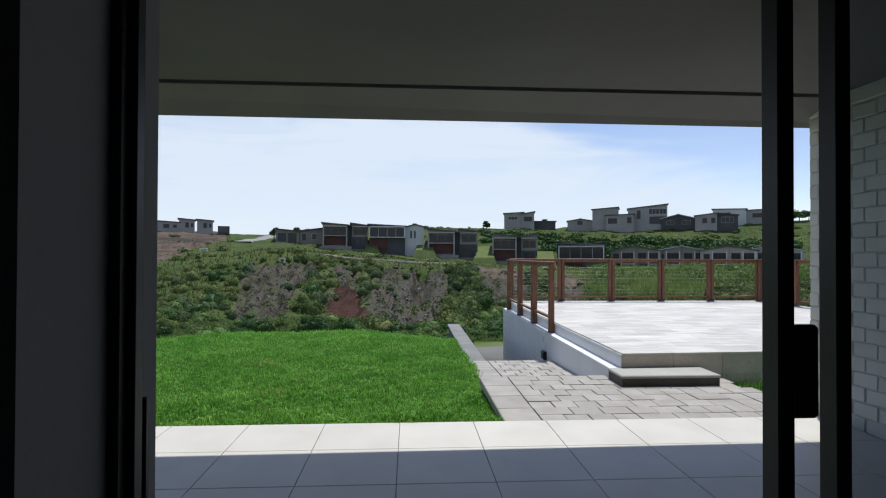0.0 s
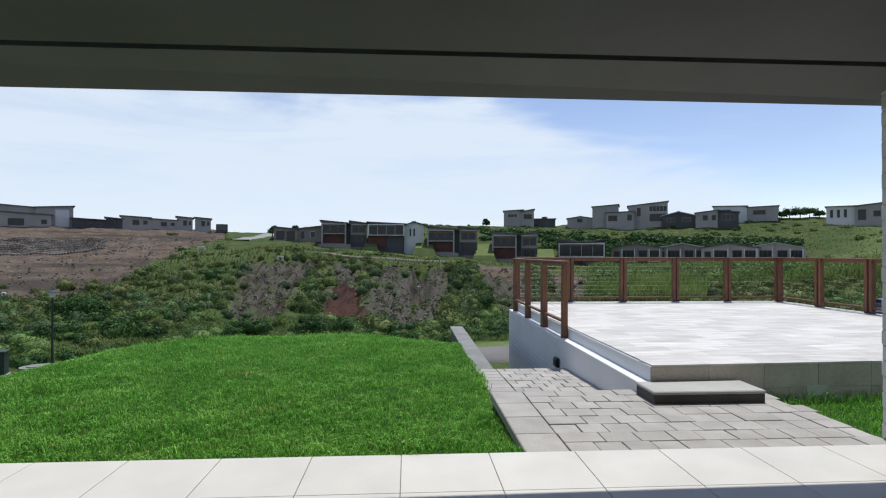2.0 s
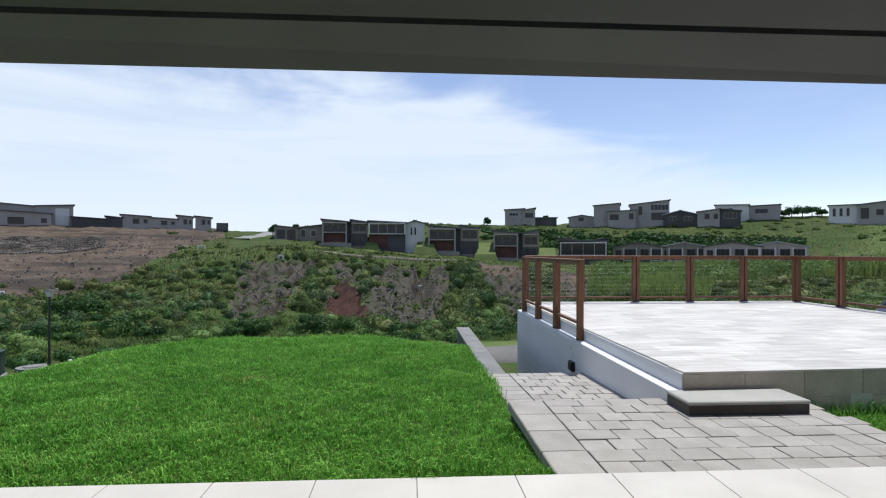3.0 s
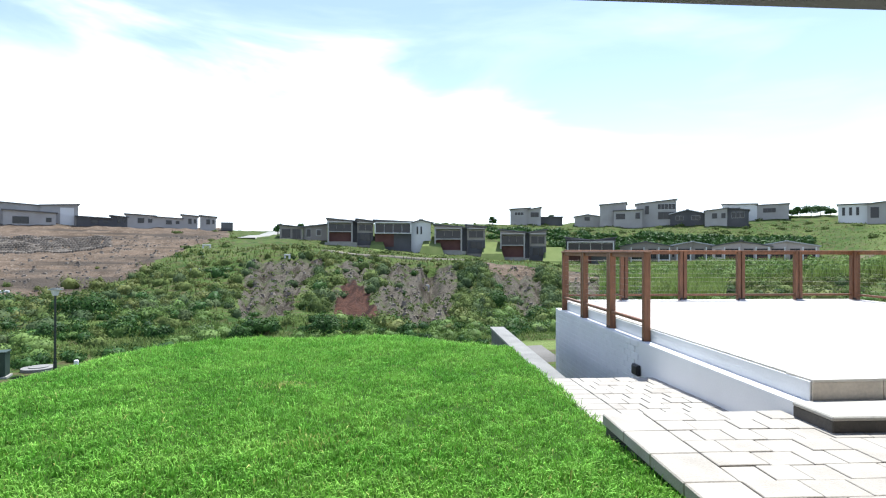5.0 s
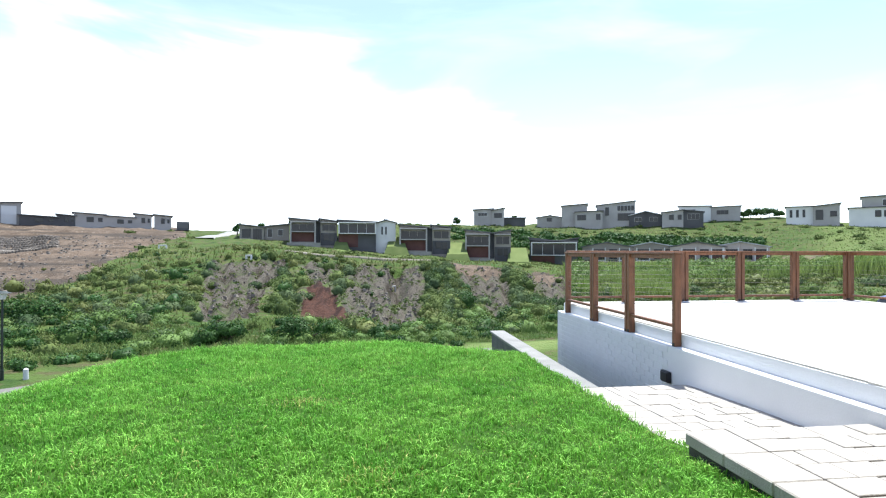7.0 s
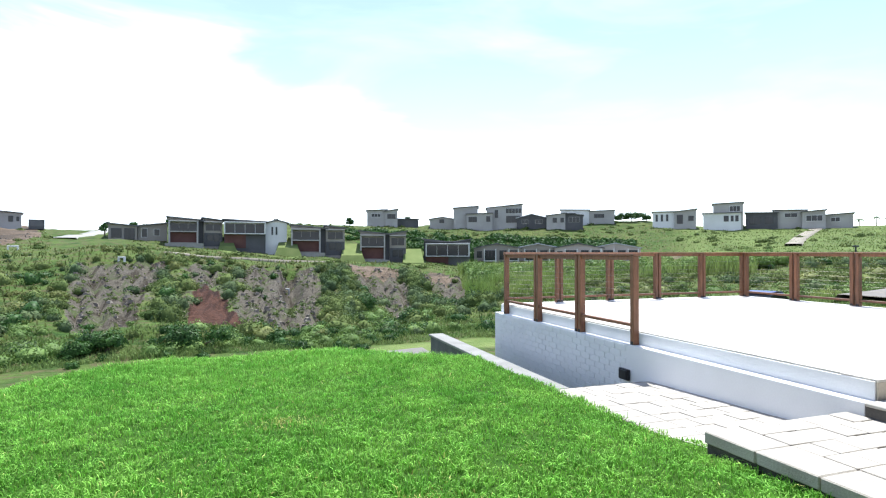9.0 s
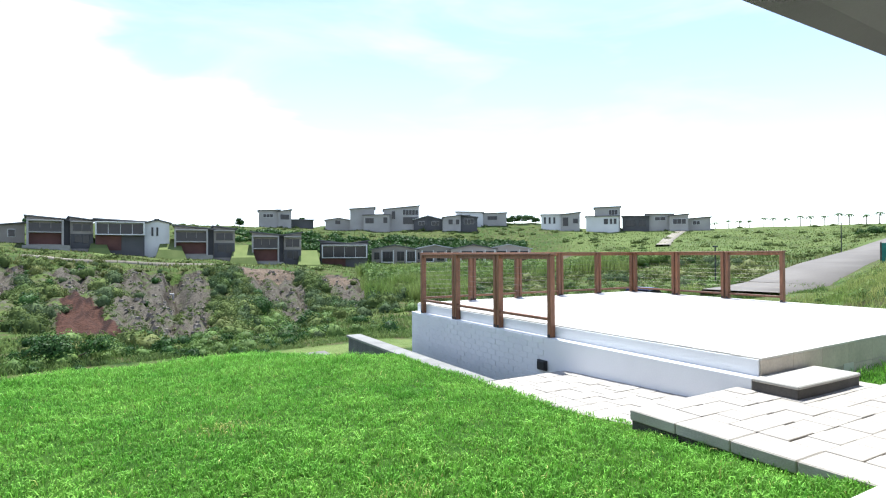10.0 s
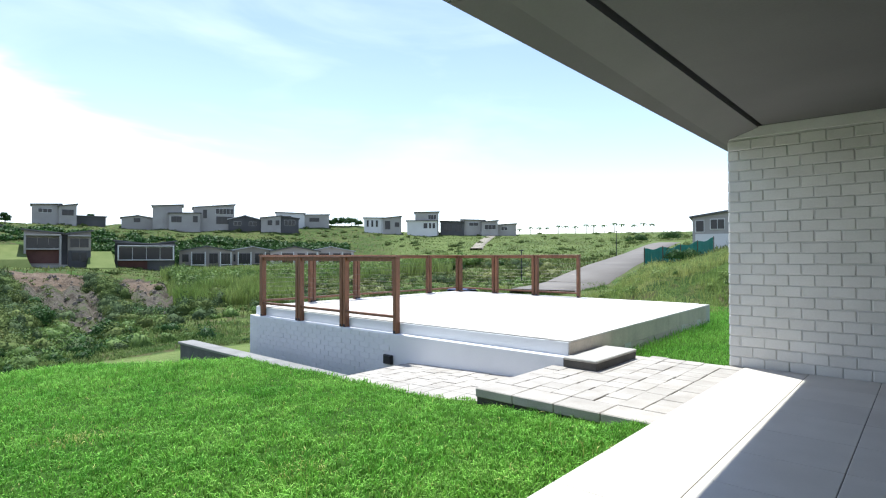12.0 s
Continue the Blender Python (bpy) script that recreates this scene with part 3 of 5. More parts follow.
def build_doors():
    door = thing("door_1", "charcoal aluminium sliding glass door, slid open", "door", kind="structure")
    part("jamb", block(-0.366, -0.350, -3.655, -3.585, 0, 2.42, 0.002), M_FRAME, door)
    part("jamb", block(-0.350, -0.338, -3.632, -3.606, 0, 2.42, 0.002), M_FRAME, door)
    part("lock_keep", block(-0.352, -0.336, -3.600, -3.588, 0.90, 1.14, 0.002), M_FRAME, door)
    part("head", block(-0.35, 3.88, -3.66, -3.52, 2.36, 2.42, 0.003), M_FRAME, door)
    part("threshold", block(-0.35, 3.88, -3.66, -3.52, 0.001, 0.012, 0.003), M_FRAME, door)
    for x0, y0, w in ((0.667, -3.63, 1.05), (0.815, -3.57, 1.6)):
        leaf = part("leaf", block(x0, x0 + 0.028, y0, y0 + 0.045, 0.015, 2.36, 0.003), M_FRAME, door)
        part("stile", block(x0 + w, x0 + w + 0.05, y0, y0 + 0.045, 0.015, 2.36, 0.003), M_FRAME, leaf)
        part("rail", block(x0 + 0.028, x0 + w, y0, y0 + 0.045, 0.015, 0.1, 0.003), M_FRAME, leaf)
        part("rail", block(x0 + 0.028, x0 + w, y0, y0 + 0.045, 2.27, 2.36, 0.003), M_FRAME, leaf)
        if x0 > 0.7:
            g = part("pane", block(x0 + 0.028, x0 + w, y0 + 0.018, y0 + 0.026, 0.1, 2.27), M_GLASS, leaf)
            g.visible_shadow = False
    part("handle", block(0.690, 0.752, -3.612, -3.590, 1.095, 1.25, 0.006), M_FRAME, door, "black pull handle")



# ---- raised terrace ----
DF = 0.04  # the front runs slightly askew


def build_terrace():
    wall = thing("terrace_wall", "white painted blockwork retaining wall with a ledge", "wall", kind="structure")
    part("wall", block(2.35, 2.60, 1.60, 8.68, -3.6, 0.085, 0.004), M_WHITE, wall)
    part("upstand", block(2.474, 2.62, 1.604, 8.66, 0.08, 0.240, 0.003), M_WHITE, wall)
    part("wall", block(2.60, 8.8, 8.50, 8.66, -3.6, 0.235, 0.003), M_WHITE, wall)
    part("wall", block(8.62, 8.80, 1.95, 8.50, -3.0, 0.235, 0.003), M_WHITE, wall)
    part("end_edge", block(2.352, 2.480, 1.590, 1.602, -0.14, 0.075, 0.002), M_DARKSTONE, wall)
    bricks = [mesh_of(block(-0.008, 0.004 + 0.001 * k, -0.1115, 0.1115, -0.0385, 0.0385, 0.003), M_WHITE, "brick") for k in range(3)]
    rng = random.Random(8)
    for c in range(15):
        z = 0.036 - 0.085 * c
        y = 4.66 + (0.116 if c % 2 else 0.0)
        while y < 8.56:
            piece("brick", rng.choice(bricks), wall, (2.35 + rng.uniform(-0.0015, 0.0015), y, z))
            y += 0.232
    floor = thing("terrace_floor", "sunlit pale limestone tiles on the raised terrace", "floor", kind="structure")
    bm = bmesh.new()
    lo = [(2.485, 1.600), (8.8, 1.600 + DF * 6.3), (8.8, 8.66), (2.485, 8.66)]
    top = [bm.verts.new((x, y, 0.246)) for x, y in lo]
    bot = [bm.verts.new((x, y, -0.25)) for x, y in lo]
    bm.faces.new(top)
    for k in range(4):
        bm.faces.new((bot[k], bot[(k + 1) % 4], top[(k + 1) % 4], top[k]))
    bmesh.ops.recalc_face_normals(bm, faces=bm.faces)
    part("bed", bm, surf("tile bedding", (0.40, 0.385, 0.36), (0.45, 0.43, 0.40), 5, 0.9, 0.1, 50), floor)
    tile = mesh_of(block(-0.2985, 0.2985, -0.1485, 0.1485, -0.006, 0.012, 0.0015), M_DECK, "tile")
    short = mesh_of(block(-0.1485, 0.1485, -0.1485, 0.1485, -0.006, 0.012, 0.0015), M_DECK, "tile")
    for j in range(23):
        y = 8.505 - 0.3 * j
        spots = [(2.785 + 0.6 * i, tile) for i in range(10)] + [(8.635, short)]
        if j % 2:
            spots = [(2.635, short)] + [(3.085 + 0.6 * i, tile) for i in range(10)]
        for x, me in spots:
            if y - 0.15 > 1.600 + DF * (x + 0.3 - 2.485):
                piece("tile", me, floor, (x, y, 0.246))
    skew = math.atan(DF)
    me = mesh_of(block(-0.2985, 0.2985, -0.022, 0.27, -0.012, 0.0105, 0.002), M_DECK, "tile")
    for i in range(11):
        x = 2.785 + 0.6 * i
        if x < 8.7:
            piece("tile", me, floor, (x, 1.603 + DF * (x - 2.485) + 0.005, 0.2468), skew)
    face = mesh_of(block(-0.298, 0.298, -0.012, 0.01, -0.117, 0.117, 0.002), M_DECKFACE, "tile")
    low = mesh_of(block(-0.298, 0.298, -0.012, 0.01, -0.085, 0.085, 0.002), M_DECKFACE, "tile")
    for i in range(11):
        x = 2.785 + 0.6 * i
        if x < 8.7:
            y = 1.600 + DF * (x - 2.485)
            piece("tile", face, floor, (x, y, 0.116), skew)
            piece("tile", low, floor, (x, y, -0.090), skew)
    for x, s in ((4.26, 0.11), (6.9, 0.1), (7.9, 0.1)):
        part("pale_tile", block(x - s, x + s, 1.579 + DF * (x - 2.485), 1.586 + DF * (x - 2.485), -0.13, 0.02, 0.002), M_PALE, floor, "pale square tile")
    step = thing("step", "grey cast concrete step slab on a dark riser", "step")
    part("slab", block(2.31, 3.39, 1.165, 1.578, 0.066, 0.098, 0.009), M_STEP, step)
    part("riser", block(2.318, 3.385, 1.175, 1.578, -0.03, 0.066, 0.006), M_STEPBASE, step)
    lamp = thing("wall_box", "small dark metal box fixed low on the white wall", "fitting")
    part("body", block(2.30, 2.345, 4.46, 4.64, -0.37, -0.23, 0.006), M_FRAME, lamp)
    part("lid", block(2.288, 2.302, 4.475, 4.625, -0.355, -0.245, 0.003), M_FRAME, lamp)


def railing_panel(length, foot):
    """One panel: two posts, a flat top rail, a low rail and stretched cables. It runs along x from the first post."""
    ob = thing("railing_panel", "red-brown timber railing panel with thin steel cables", "railing", group="terrace railing")
    w, d = 0.068, 0.092
    for x in (0, length - w):
        p = part("post", block(x, x + w, -d / 2, d / 2, 0.0, 1.0 + foot, 0.006), M_WOOD, ob)
        part("foot", block(x + 0.006, x + w - 0.006, -d / 2 - 0.004, d / 2 + 0.004, -0.001, 0.045, 0.003), M_FRAME, p, "dark metal shoe")
    part("top_rail", block(-0.012, length + 0.012, -0.055, 0.055, 1.0 + foot, 1.03 + foot, 0.006), M_WOOD, ob)
    part("top_rail", block(w, length - w, -0.018, 0.018, 0.945 + foot, 0.998 + foot, 0.004), M_WOOD, ob)
    part("low_rail", block(w, length - w, -0.03, 0.03, 0.085 + foot, 0.125 + foot, 0.005), M_WOOD, ob)
    for k in range(8):
        z = 0.20 + foot + 0.088 * k
        part("cable", tube((w, 0, z), (length - w, 0, z), 0.0016, n=5), M_STEEL, ob)
    return ob


def build_railing():
    side = railing_panel(1.285, 0.145)
    side.location, side.rotation_euler = (2.425, 4.44, 0.085), (0, 0, radians(90))
    for k in (1, 2):
        copy_thing(side, pose(2.425, 4.44 + 1.305 * k, 0.085, 0, 0, 90))
    rear = railing_panel(1.222, 0.0)
    rear.location = (2.50, 8.54, 0.257)
    for k in range(1, 5):
        copy_thing(rear, pose(2.50 + 1.24 * k, 8.54, 0.257))
    for k in range(3):
        copy_thing(rear, pose(8.66, 8.46 - 1.262 * k, 0.257, 0, 0, -90))
    for k in range(1, 5):
        plate = thing("cover_plate", "small white cover plate on the terrace tiles", "cover plate", (2.49 + 1.24 * k, 8.40, 0.258), group="cover plates")
        part("plate", block(-0.09, 0.09, -0.025, 0.025, 0, 0.012, 0.003), M_WHITE, plate)



# ---- garden path and low wall ----
def path_height(y):
    return -0.215 - 0.036 * (y - 1.7)


def build_path():
    path = thing("pavement", "staggered pale cast stone pavers with dark joints", "path", kind="structure")
    part("bed", block(0.90, 3.60, 0.004, 1.72, -0.3, -0.042), M_PAVEBED, path)
    bm = bmesh.new()
    bm = block(1.01, 2.36, 1.70, 4.24, -0.6, 0)
    for v in bm.verts:
        if v.co.z > -0.1:
            v.co.z = path_height(v.co.y) - 0.026
    part("bed", bm, M_PAVEBED, path)
    rng = random.Random(4)
    stones = [mesh_of(block(-0.1045 + 0.002 * k, 0.1045 - 0.002 * k, -0.1045, 0.1045, -0.045, 0.0, 0.004), M_PAVER, "paver") for k in range(3)]
    small = mesh_of(block(-0.05, 0.05, -0.106, 0.106, -0.045, 0.0, 0.006), M_PAVER, "paver")
    border = mesh_of(block(-0.16, 0.16, -0.2125, 0.2125, -0.085, 0.0, 0.008), M_PAVER, "paver")
    for j in range(4):
        piece("paver", border, path, (1.03, 0.218 + 0.43 * j, -0.017 + rng.uniform(-0.002, 0.002)))
    widths = (0.162, 0.216, 0.27, 0.324)
    slabs = {k: [mesh_of(block(-k / 2 + 0.003, k / 2 - 0.003 - 0.002 * v, -0.1055 + 0.002 * v, 0.105, -0.045, 0.0, 0.004), M_PAVER, "paver") for v in (0, 1, 2)] for k in widths}
    for j in range(8):
        y = 0.112 + 0.2155 * j
        x, last = 1.194, (2.30 if y > 1.58 else 3.57)
        first = True
        while x < last - 0.04:
            w = rng.choice((0.162, 0.324) if first and j % 2 else (0.216, 0.216, 0.216, 0.27, 0.27, 0.324))
            first = False
            if x + w > last + 0.1:
                w = 0.162
            piece("paver", rng.choice(slabs[w]), path, (x + w / 2, y + rng.uniform(-0.004, 0.004), -0.018 + rng.uniform(-0.004, 0.003)), rng.uniform(-0.012, 0.012))
            x += w
    tail = mesh_of(block(-0.16, 0.16, -0.106, 0.106, -0.06, 0.0, 0.008), M_PAVER, "paver")
    for j in range(11):
        y = 1.86 + 0.216 * j
        z = path_height(y)
        piece("paver", tail, path, (1.15, y, z)).rotation_euler = (-0.036, 0, 0)
        x = 1.425 + (0.0 if j % 2 else 0.104)
        if not j % 2:
            piece("paver", small, path, (1.368, y, z)).rotation_euler = (-0.036, 0, 0)
            piece("paver", small, path, (2.33, y, z)).rotation_euler = (-0.036, 0, 0)
        while x < 2.30:
            piece("paver", rng.choice(stones), path, (x, y, z + rng.uniform(-0.004, 0.003))).rotation_euler = (-0.036, 0, rng.uniform(-0.012, 0.012))
            x += 0.2155
    wall = thing("garden_wall", "low dark stone retaining wall with a flat grey coping", "wall", kind="structure")
    part("wall", block(1.03, 1.27, 4.22, 8.80, -3.6, -0.36, 0.004), M_DARKSTONE, wall)
    part("coping", block(1.005, 1.295, 4.20, 8.85, -0.36, -0.318, 0.006), M_COPING, wall)



# ---- lawn ----
def lawn_height(x, y):
    q = np.hypot(np.maximum(-x - 2.7, 0) / 2.6, np.maximum(y - 5.5, 0) / 2.9)
    drop = 1.7 * np.maximum(q - 0.82, 0) ** 1.7
    dip = 0.07 * smooth(0.3, 0.86, x) * smooth(0.1, 0.5, y) + 0.015 * smooth(-0.7, 1.0, x) * smooth(1.3, 2.3, y) * (1 - smooth(4.0, 5.6, y)) + 0.42 * smooth(-0.9, 1.0, x) * smooth(6.6, 8.8, y) - 0.05 * smooth(0.3, 1.0, x) * smooth(3.6, 4.6, y) * (1 - smooth(6.3, 7.4, y))
    return -0.035 - 0.046 * y + 0.02 * wave(x, y, 1.3) - drop - dip


def blades(name, x, y, z, length, width, lean, material, rng, turn=None):
    """Bent, tapering grass blades as one mesh."""
    n = len(x)
    a = rng.uniform(0, 2 * np.pi, n)
    b = rng.uniform(0, 2 * np.pi, n) if turn is None else turn
    ux, uy = np.cos(a), np.sin(a)
    lx, ly = np.cos(b) * lean, np.sin(b) * lean
    base = np.stack([x, y, z], -1)
    side = np.stack([ux, uy, np.zeros(n)], -1) * (width / 2)[:, None]
    mid = base + np.stack([lx * 0.35 * length, ly * 0.35 * length, 0.6 * length], -1)
    tip = base + np.stack([lx * length, ly * length, length * (1 - 0.34 * lean)], -1)
    v = np.stack([base - side, base + side, mid - side * 0.75, mid + side * 0.75, tip], 1).reshape(-1, 3)
    k = np.arange(n)[:, None] * 5
    f = np.concatenate([k + np.array([[0, 1, 3]]), k + np.array([[0, 3, 2]]), k + np.array([[2, 3, 4]])], 0)
    return arrays(name, v, f, material)


def leaf_cloud(centres, radii, flat, per, size, rng, inner=0.55, ruffle=0.26):
    """Leaf quads spread through the outer part of uneven crowns."""
    n = len(centres)
    N = n * per
    d = rng.normal(0, 1, (N, 3))
    d /= np.linalg.norm(d, axis=1)[:, None]
    d[:, 2] = np.abs(d[:, 2]) * 1.0 - 0.12
    ci = np.repeat(np.arange(n), per)
    lobe = 1 + 0.32 * np.sin(3 * d[:, 0] + 2.1 * ci) * np.cos(2.6 * d[:, 1] + ci) + 0.15 * np.sin(7 * d[:, 2] + ci)
    rad = radii[ci] * lobe * rng.uniform(inner, 1.03, N) ** 0.6
    c = centres[ci] + d * rad[:, None] * np.stack([np.ones(N), np.ones(N), flat[ci]], -1)
    tilt = d + rng.normal(0, ruffle, (N, 3))
    u = np.cross(tilt, rng.normal(0, 1, (N, 3)))
    u /= np.linalg.norm(u, axis=1)[:, None] + 1e-9
    w = np.cross(tilt, u)
    w /= np.linalg.norm(w, axis=1)[:, None] + 1e-9
    s = (size[ci] * rng.uniform(0.6, 1.4, N))[:, None]
    v = np.stack([c - u * s, c + w * s * 0.55, c + u * s, c - w * s * 0.55], 1).reshape(-1, 3)
    f = (np.arange(N)[:, None] * 4) + np.arange(4)[None]
    return v, f


def bush_core():
    bm = bmesh.new()
    bmesh.ops.create_icosphere(bm, subdivisions=2, radius=1.0)
    v = np.array([p.co[:] for p in bm.verts])
    f = np.array([[p.index for p in q.verts] for q in bm.faces])
    bm.free()
    return v, f


CORE_V, CORE_F = bush_core()


def bushes(name, label, x, y, lift, rad, flat, per, size, material, rng, category="bushes"):
    """Many rounded bushes as one mesh: an uneven inner mass of foliage in each, wrapped in leaves."""
    c = np.stack([x, y, land(x, y) + lift], -1)
    v, f = leaf_cloud(c, rad, flat, per, size, rng, 0.5, 0.5)
    n = len(x)
    d = CORE_V[None] * (0.62 + rng.normal(0, 0.05, (n, len(CORE_V))))[:, :, None]
    k = np.arange(n)[:, None]
    lobe = 1 + 0.28 * np.sin(3 * CORE_V[None, :, 0] + 2.1 * k) * np.cos(2.6 * CORE_V[None, :, 1] + k)
    d = d * (lobe * rad[:, None])[:, :, None]
    d[:, :, 2] *= flat[:, None]
    cv = (c[:, None] + d).reshape(-1, 3)
    cf = (np.arange(n)[:, None, None] * len(CORE_V) + CORE_F[None]).reshape(-1, 3) + len(v)
    me = bpy.data.meshes.new(name)
    me.from_pydata(np.vstack([v, cv]).tolist(), [], f.tolist() + cf.tolist())
    me.materials.append(material)
    me.update()
    me.shade_smooth()
    return tagged(new(name, me), label, category, kind="stuff")


def sheet(name, xs, ys, fn, material):
    X, Y = np.meshgrid(xs, ys)
    Z = fn(X, Y)
    na = len(xs)
    i, j = np.meshgrid(np.arange(len(ys) - 1), np.arange(na - 1), indexing="ij")
    a = i * na + j
    f = np.stack([a, a + 1, a + 1 + na, a + na], -1).reshape(-1, 4)
    me = arrays(name, np.stack([X, Y, Z], -1).reshape(-1, 3), f, material)
    me.shade_smooth()
    return me


def right_height(x, y):
    return -0.13 + 0.012 * wave(x, y, 1.5) + 0 * x


def by_road(az, r):
    """On or beside the climbing road."""
    mid = np.interp(r, (35, 40, 50, 66, 88, 118), (55, 59.2, 62.6, 65.2, 67.6, 70.2))
    return (np.abs(az - mid) < np.degrees(4.2 / r)) & (r > 30) & (r < 125)


def build_lawn():
    rng = np.random.default_rng(7)
    tagged(new("lawn", sheet("lawn", np.arange(-9, 1.06, 0.1), np.arange(0.002, 11.2, 0.1), lawn_height, M_LAWNSOIL)), "bright green mown lawn sloping gently away from the patio", "lawn", kind="structure")
    # blades grow in tufts that lean together
    tufts, per = 39000, 8
    n = tufts * per
    tx, ty = rng.uniform(-7.2, 1.12, tufts), 0.01 + 9.6 * rng.uniform(0, 1, tufts) ** 1.25
    x, y = np.repeat(tx, per) + rng.normal(0, 0.026, n), np.maximum(np.repeat(ty, per) + rng.normal(0, 0.026, n), 0.006)
    turn = np.repeat(rng.uniform(0, 2 * np.pi, tufts), per) + rng.normal(0, 0.8, n)
    bend = np.repeat(rng.uniform(0.25, 1.25, tufts), per) * rng.uniform(0.6, 1.25, n)
    grow = np.repeat(rng.uniform(0.6, 1.3, tufts), per)
    edge = np.where(y < 1.78, 0.875, np.where(y < 4.2, 1.04, 1.01)) + rng.normal(0, 0.012, n) + np.where((y > 1.78) & (y < 4.2), 0.035 * wave(x, y, 9.0), 0)
    keep = x < edge
    keep &= ~((x < -5.2) & (y < 2.2))
    x, y, turn, bend, grow = x[keep], y[keep], turn[keep], bend[keep], grow[keep]
    patch = 0.8 + 0.3 * wave(x, y, 2.2) + 0.28 * wave(y, x, 7.0)
    length = rng.uniform(0.03, 0.085, len(x)) * np.clip(patch, 0.4, 1.35)
    length *= (0.5 + 0.42 * smooth(0.0, 0.12, y)) * (1 + 0.9 * smooth(4.6, 6.8, y) * (0.6 + 0.6 * wave(x, y, 1.7)).clip(0, 1.3))
    length *= grow
    dry = 0.55 * np.exp(-((x + 1.97) / 0.24) ** 2 - ((y - 3.42) / 0.2) ** 2) + 0.22 * np.exp(-((x + 1.3) / 0.25) ** 2 - ((y - 1.35) / 0.2) ** 2) + 0.012 + 0.05 * np.clip(wave(x, y, 3.0), 0, 1) ** 2
    dry = rng.uniform(0, 1, len(x)) < dry
    width = rng.uniform(0.005, 0.0105, len(x))
    for pick, mat, name, label in ((~dry, M_BLADE, "grass", "dense bright green lawn grass"), (dry, M_STRAW, "dry_grass", "straw-yellow dry blades and a small dry patch in the lawn")):
        px, py = x[pick], y[pick]
        tagged(new(name, blades(name, px, py, lawn_height(px, py), length[pick] * (0.9 if mat is M_STRAW else 1.0), width[pick], bend[pick], mat, rng, turn[pick])), label, "grass", kind="stuff")
    tagged(new("lawn", sheet("lawn", np.arange(3.58, 12.0, 0.2), np.arange(0.17, 1.62, 0.16), right_height, M_LAWNSOIL)), "strip of green lawn beside the raised terrace", "lawn", kind="structure")
    tagged(new("lawn", sheet("lawn", np.arange(8.8, 12.6, 0.2), np.arange(1.6, 4.7, 0.2), right_height, M_LAWNSOIL)), "green lawn at the end of the raised terrace", "lawn", kind="structure")
    n = 60000
    x, y = rng.uniform(3.6, 12.3, n), rng.uniform(0.18, 4.5, n)
    keep = (y < 1.55 + DF * (x - 2.485)) | (x > 8.85)
    x, y = x[keep], y[keep]
    near = np.exp(-((y - 1.52 - DF * (x - 2.485)) / 0.12) ** 2) * (x < 8.9)
    length = rng.uniform(0.04, 0.08, len(x)) * (1 + 1.8 * near * rng.uniform(0, 1, len(x)))
    tagged(new("grass", blades("grass", x, y, right_height(x, y), length, rng.uniform(0.006, 0.011, len(x)), rng.uniform(0.1, 0.8, len(x)), M_BLADE, rng)), "green lawn grass beside the terrace, longer at its foot", "grass", kind="stuff")
    # rank grass on the bank beyond the terrace
    n = 60000
    az, r = rng.uniform(50, 82, n), 11 + 32 * rng.uniform(0, 1, n) ** 0.8
    x, y = r * np.sin(np.radians(az)), r * np.cos(np.radians(az)) - 2
    keep = ((x > 9.6) | (y > 9.2)) & ~by_road(az, r) & ~((y < 4.6) & (x < 10.6)) & (x > 9.2)
    x, y, r = x[keep], y[keep], r[keep]
    tall = 0.30 + 0.34 * np.clip(wave(x, y, 0.9), -0.6, 1)
    length = tall * rng.uniform(0.6, 1.25, len(x)) * np.where(rng.uniform(0, 1, len(x)) < 0.07, 1.7, 1.0) * smooth(9.2, 12.5, x)
    tagged(new("tall_grass", blades("tall_grass", x, y, land(x, y) - 0.03, np.maximum(length, 0.08), rng.uniform(0.012, 0.026, len(x)), rng.uniform(0.1, 0.7, len(x)), M_TALL, rng)), "rank yellow-green grass on a bank", "tall grass", kind="stuff")
    # leafy weeds standing in the rank grass
    az, r = rng.uniform(54, 80, 420), 14 + 24 * rng.uniform(0, 1, 420)
    x, y = r * np.sin(np.radians(az)), r * np.cos(np.radians(az)) - 2
    keep = ~by_road(az, r) & (x > 11.5) & (wave(x, y, 0.5) > -0.3)
    x, y = x[keep], y[keep]
    v, f = leaf_cloud(np.stack([x, y, land(x, y) + 0.12], -1), rng.uniform(0.12, 0.38, len(x)), rng.uniform(0.9, 1.6, len(x)), 70, rng.uniform(0.03, 0.05, len(x)), rng)
    tagged(new("weeds", arrays("weeds", v, f, M_WEED)), "leafy green weeds standing in rank grass", "weeds", kind="stuff")
    # weeds on the valley floor
    n = 42000
    az, r = rng.uniform(-58, 62, n), 34.4 + 8 * rng.uniform(0, 1, n) ** 1.3
    x, y = r * np.sin(np.radians(az)), r * np.cos(np.radians(az)) - 2
    length = rng.uniform(0.2, 0.5, n) * (0.8 + 0.5 * wave(x, y, 0.4))
    tagged(new("weeds", blades("weeds", x, y, land(x, y) - 0.05, np.maximum(length, 0.1), rng.uniform(0.03, 0.07, n), rng.uniform(0.1, 0.8, n), M_WEED, rng)), "green weeds and rough grass on the valley floor", "weeds", kind="stuff")
    n = 34000
    az, r = rng.uniform(19, 47, n), rng.uniform(52, 98, n)
    az = np.where(r < 64, 19 + (az - 19) * 0.4, az)
    x, y = r * np.sin(np.radians(az)), r * np.cos(np.radians(az)) - 2
    clump = wave(x, y, 0.35)
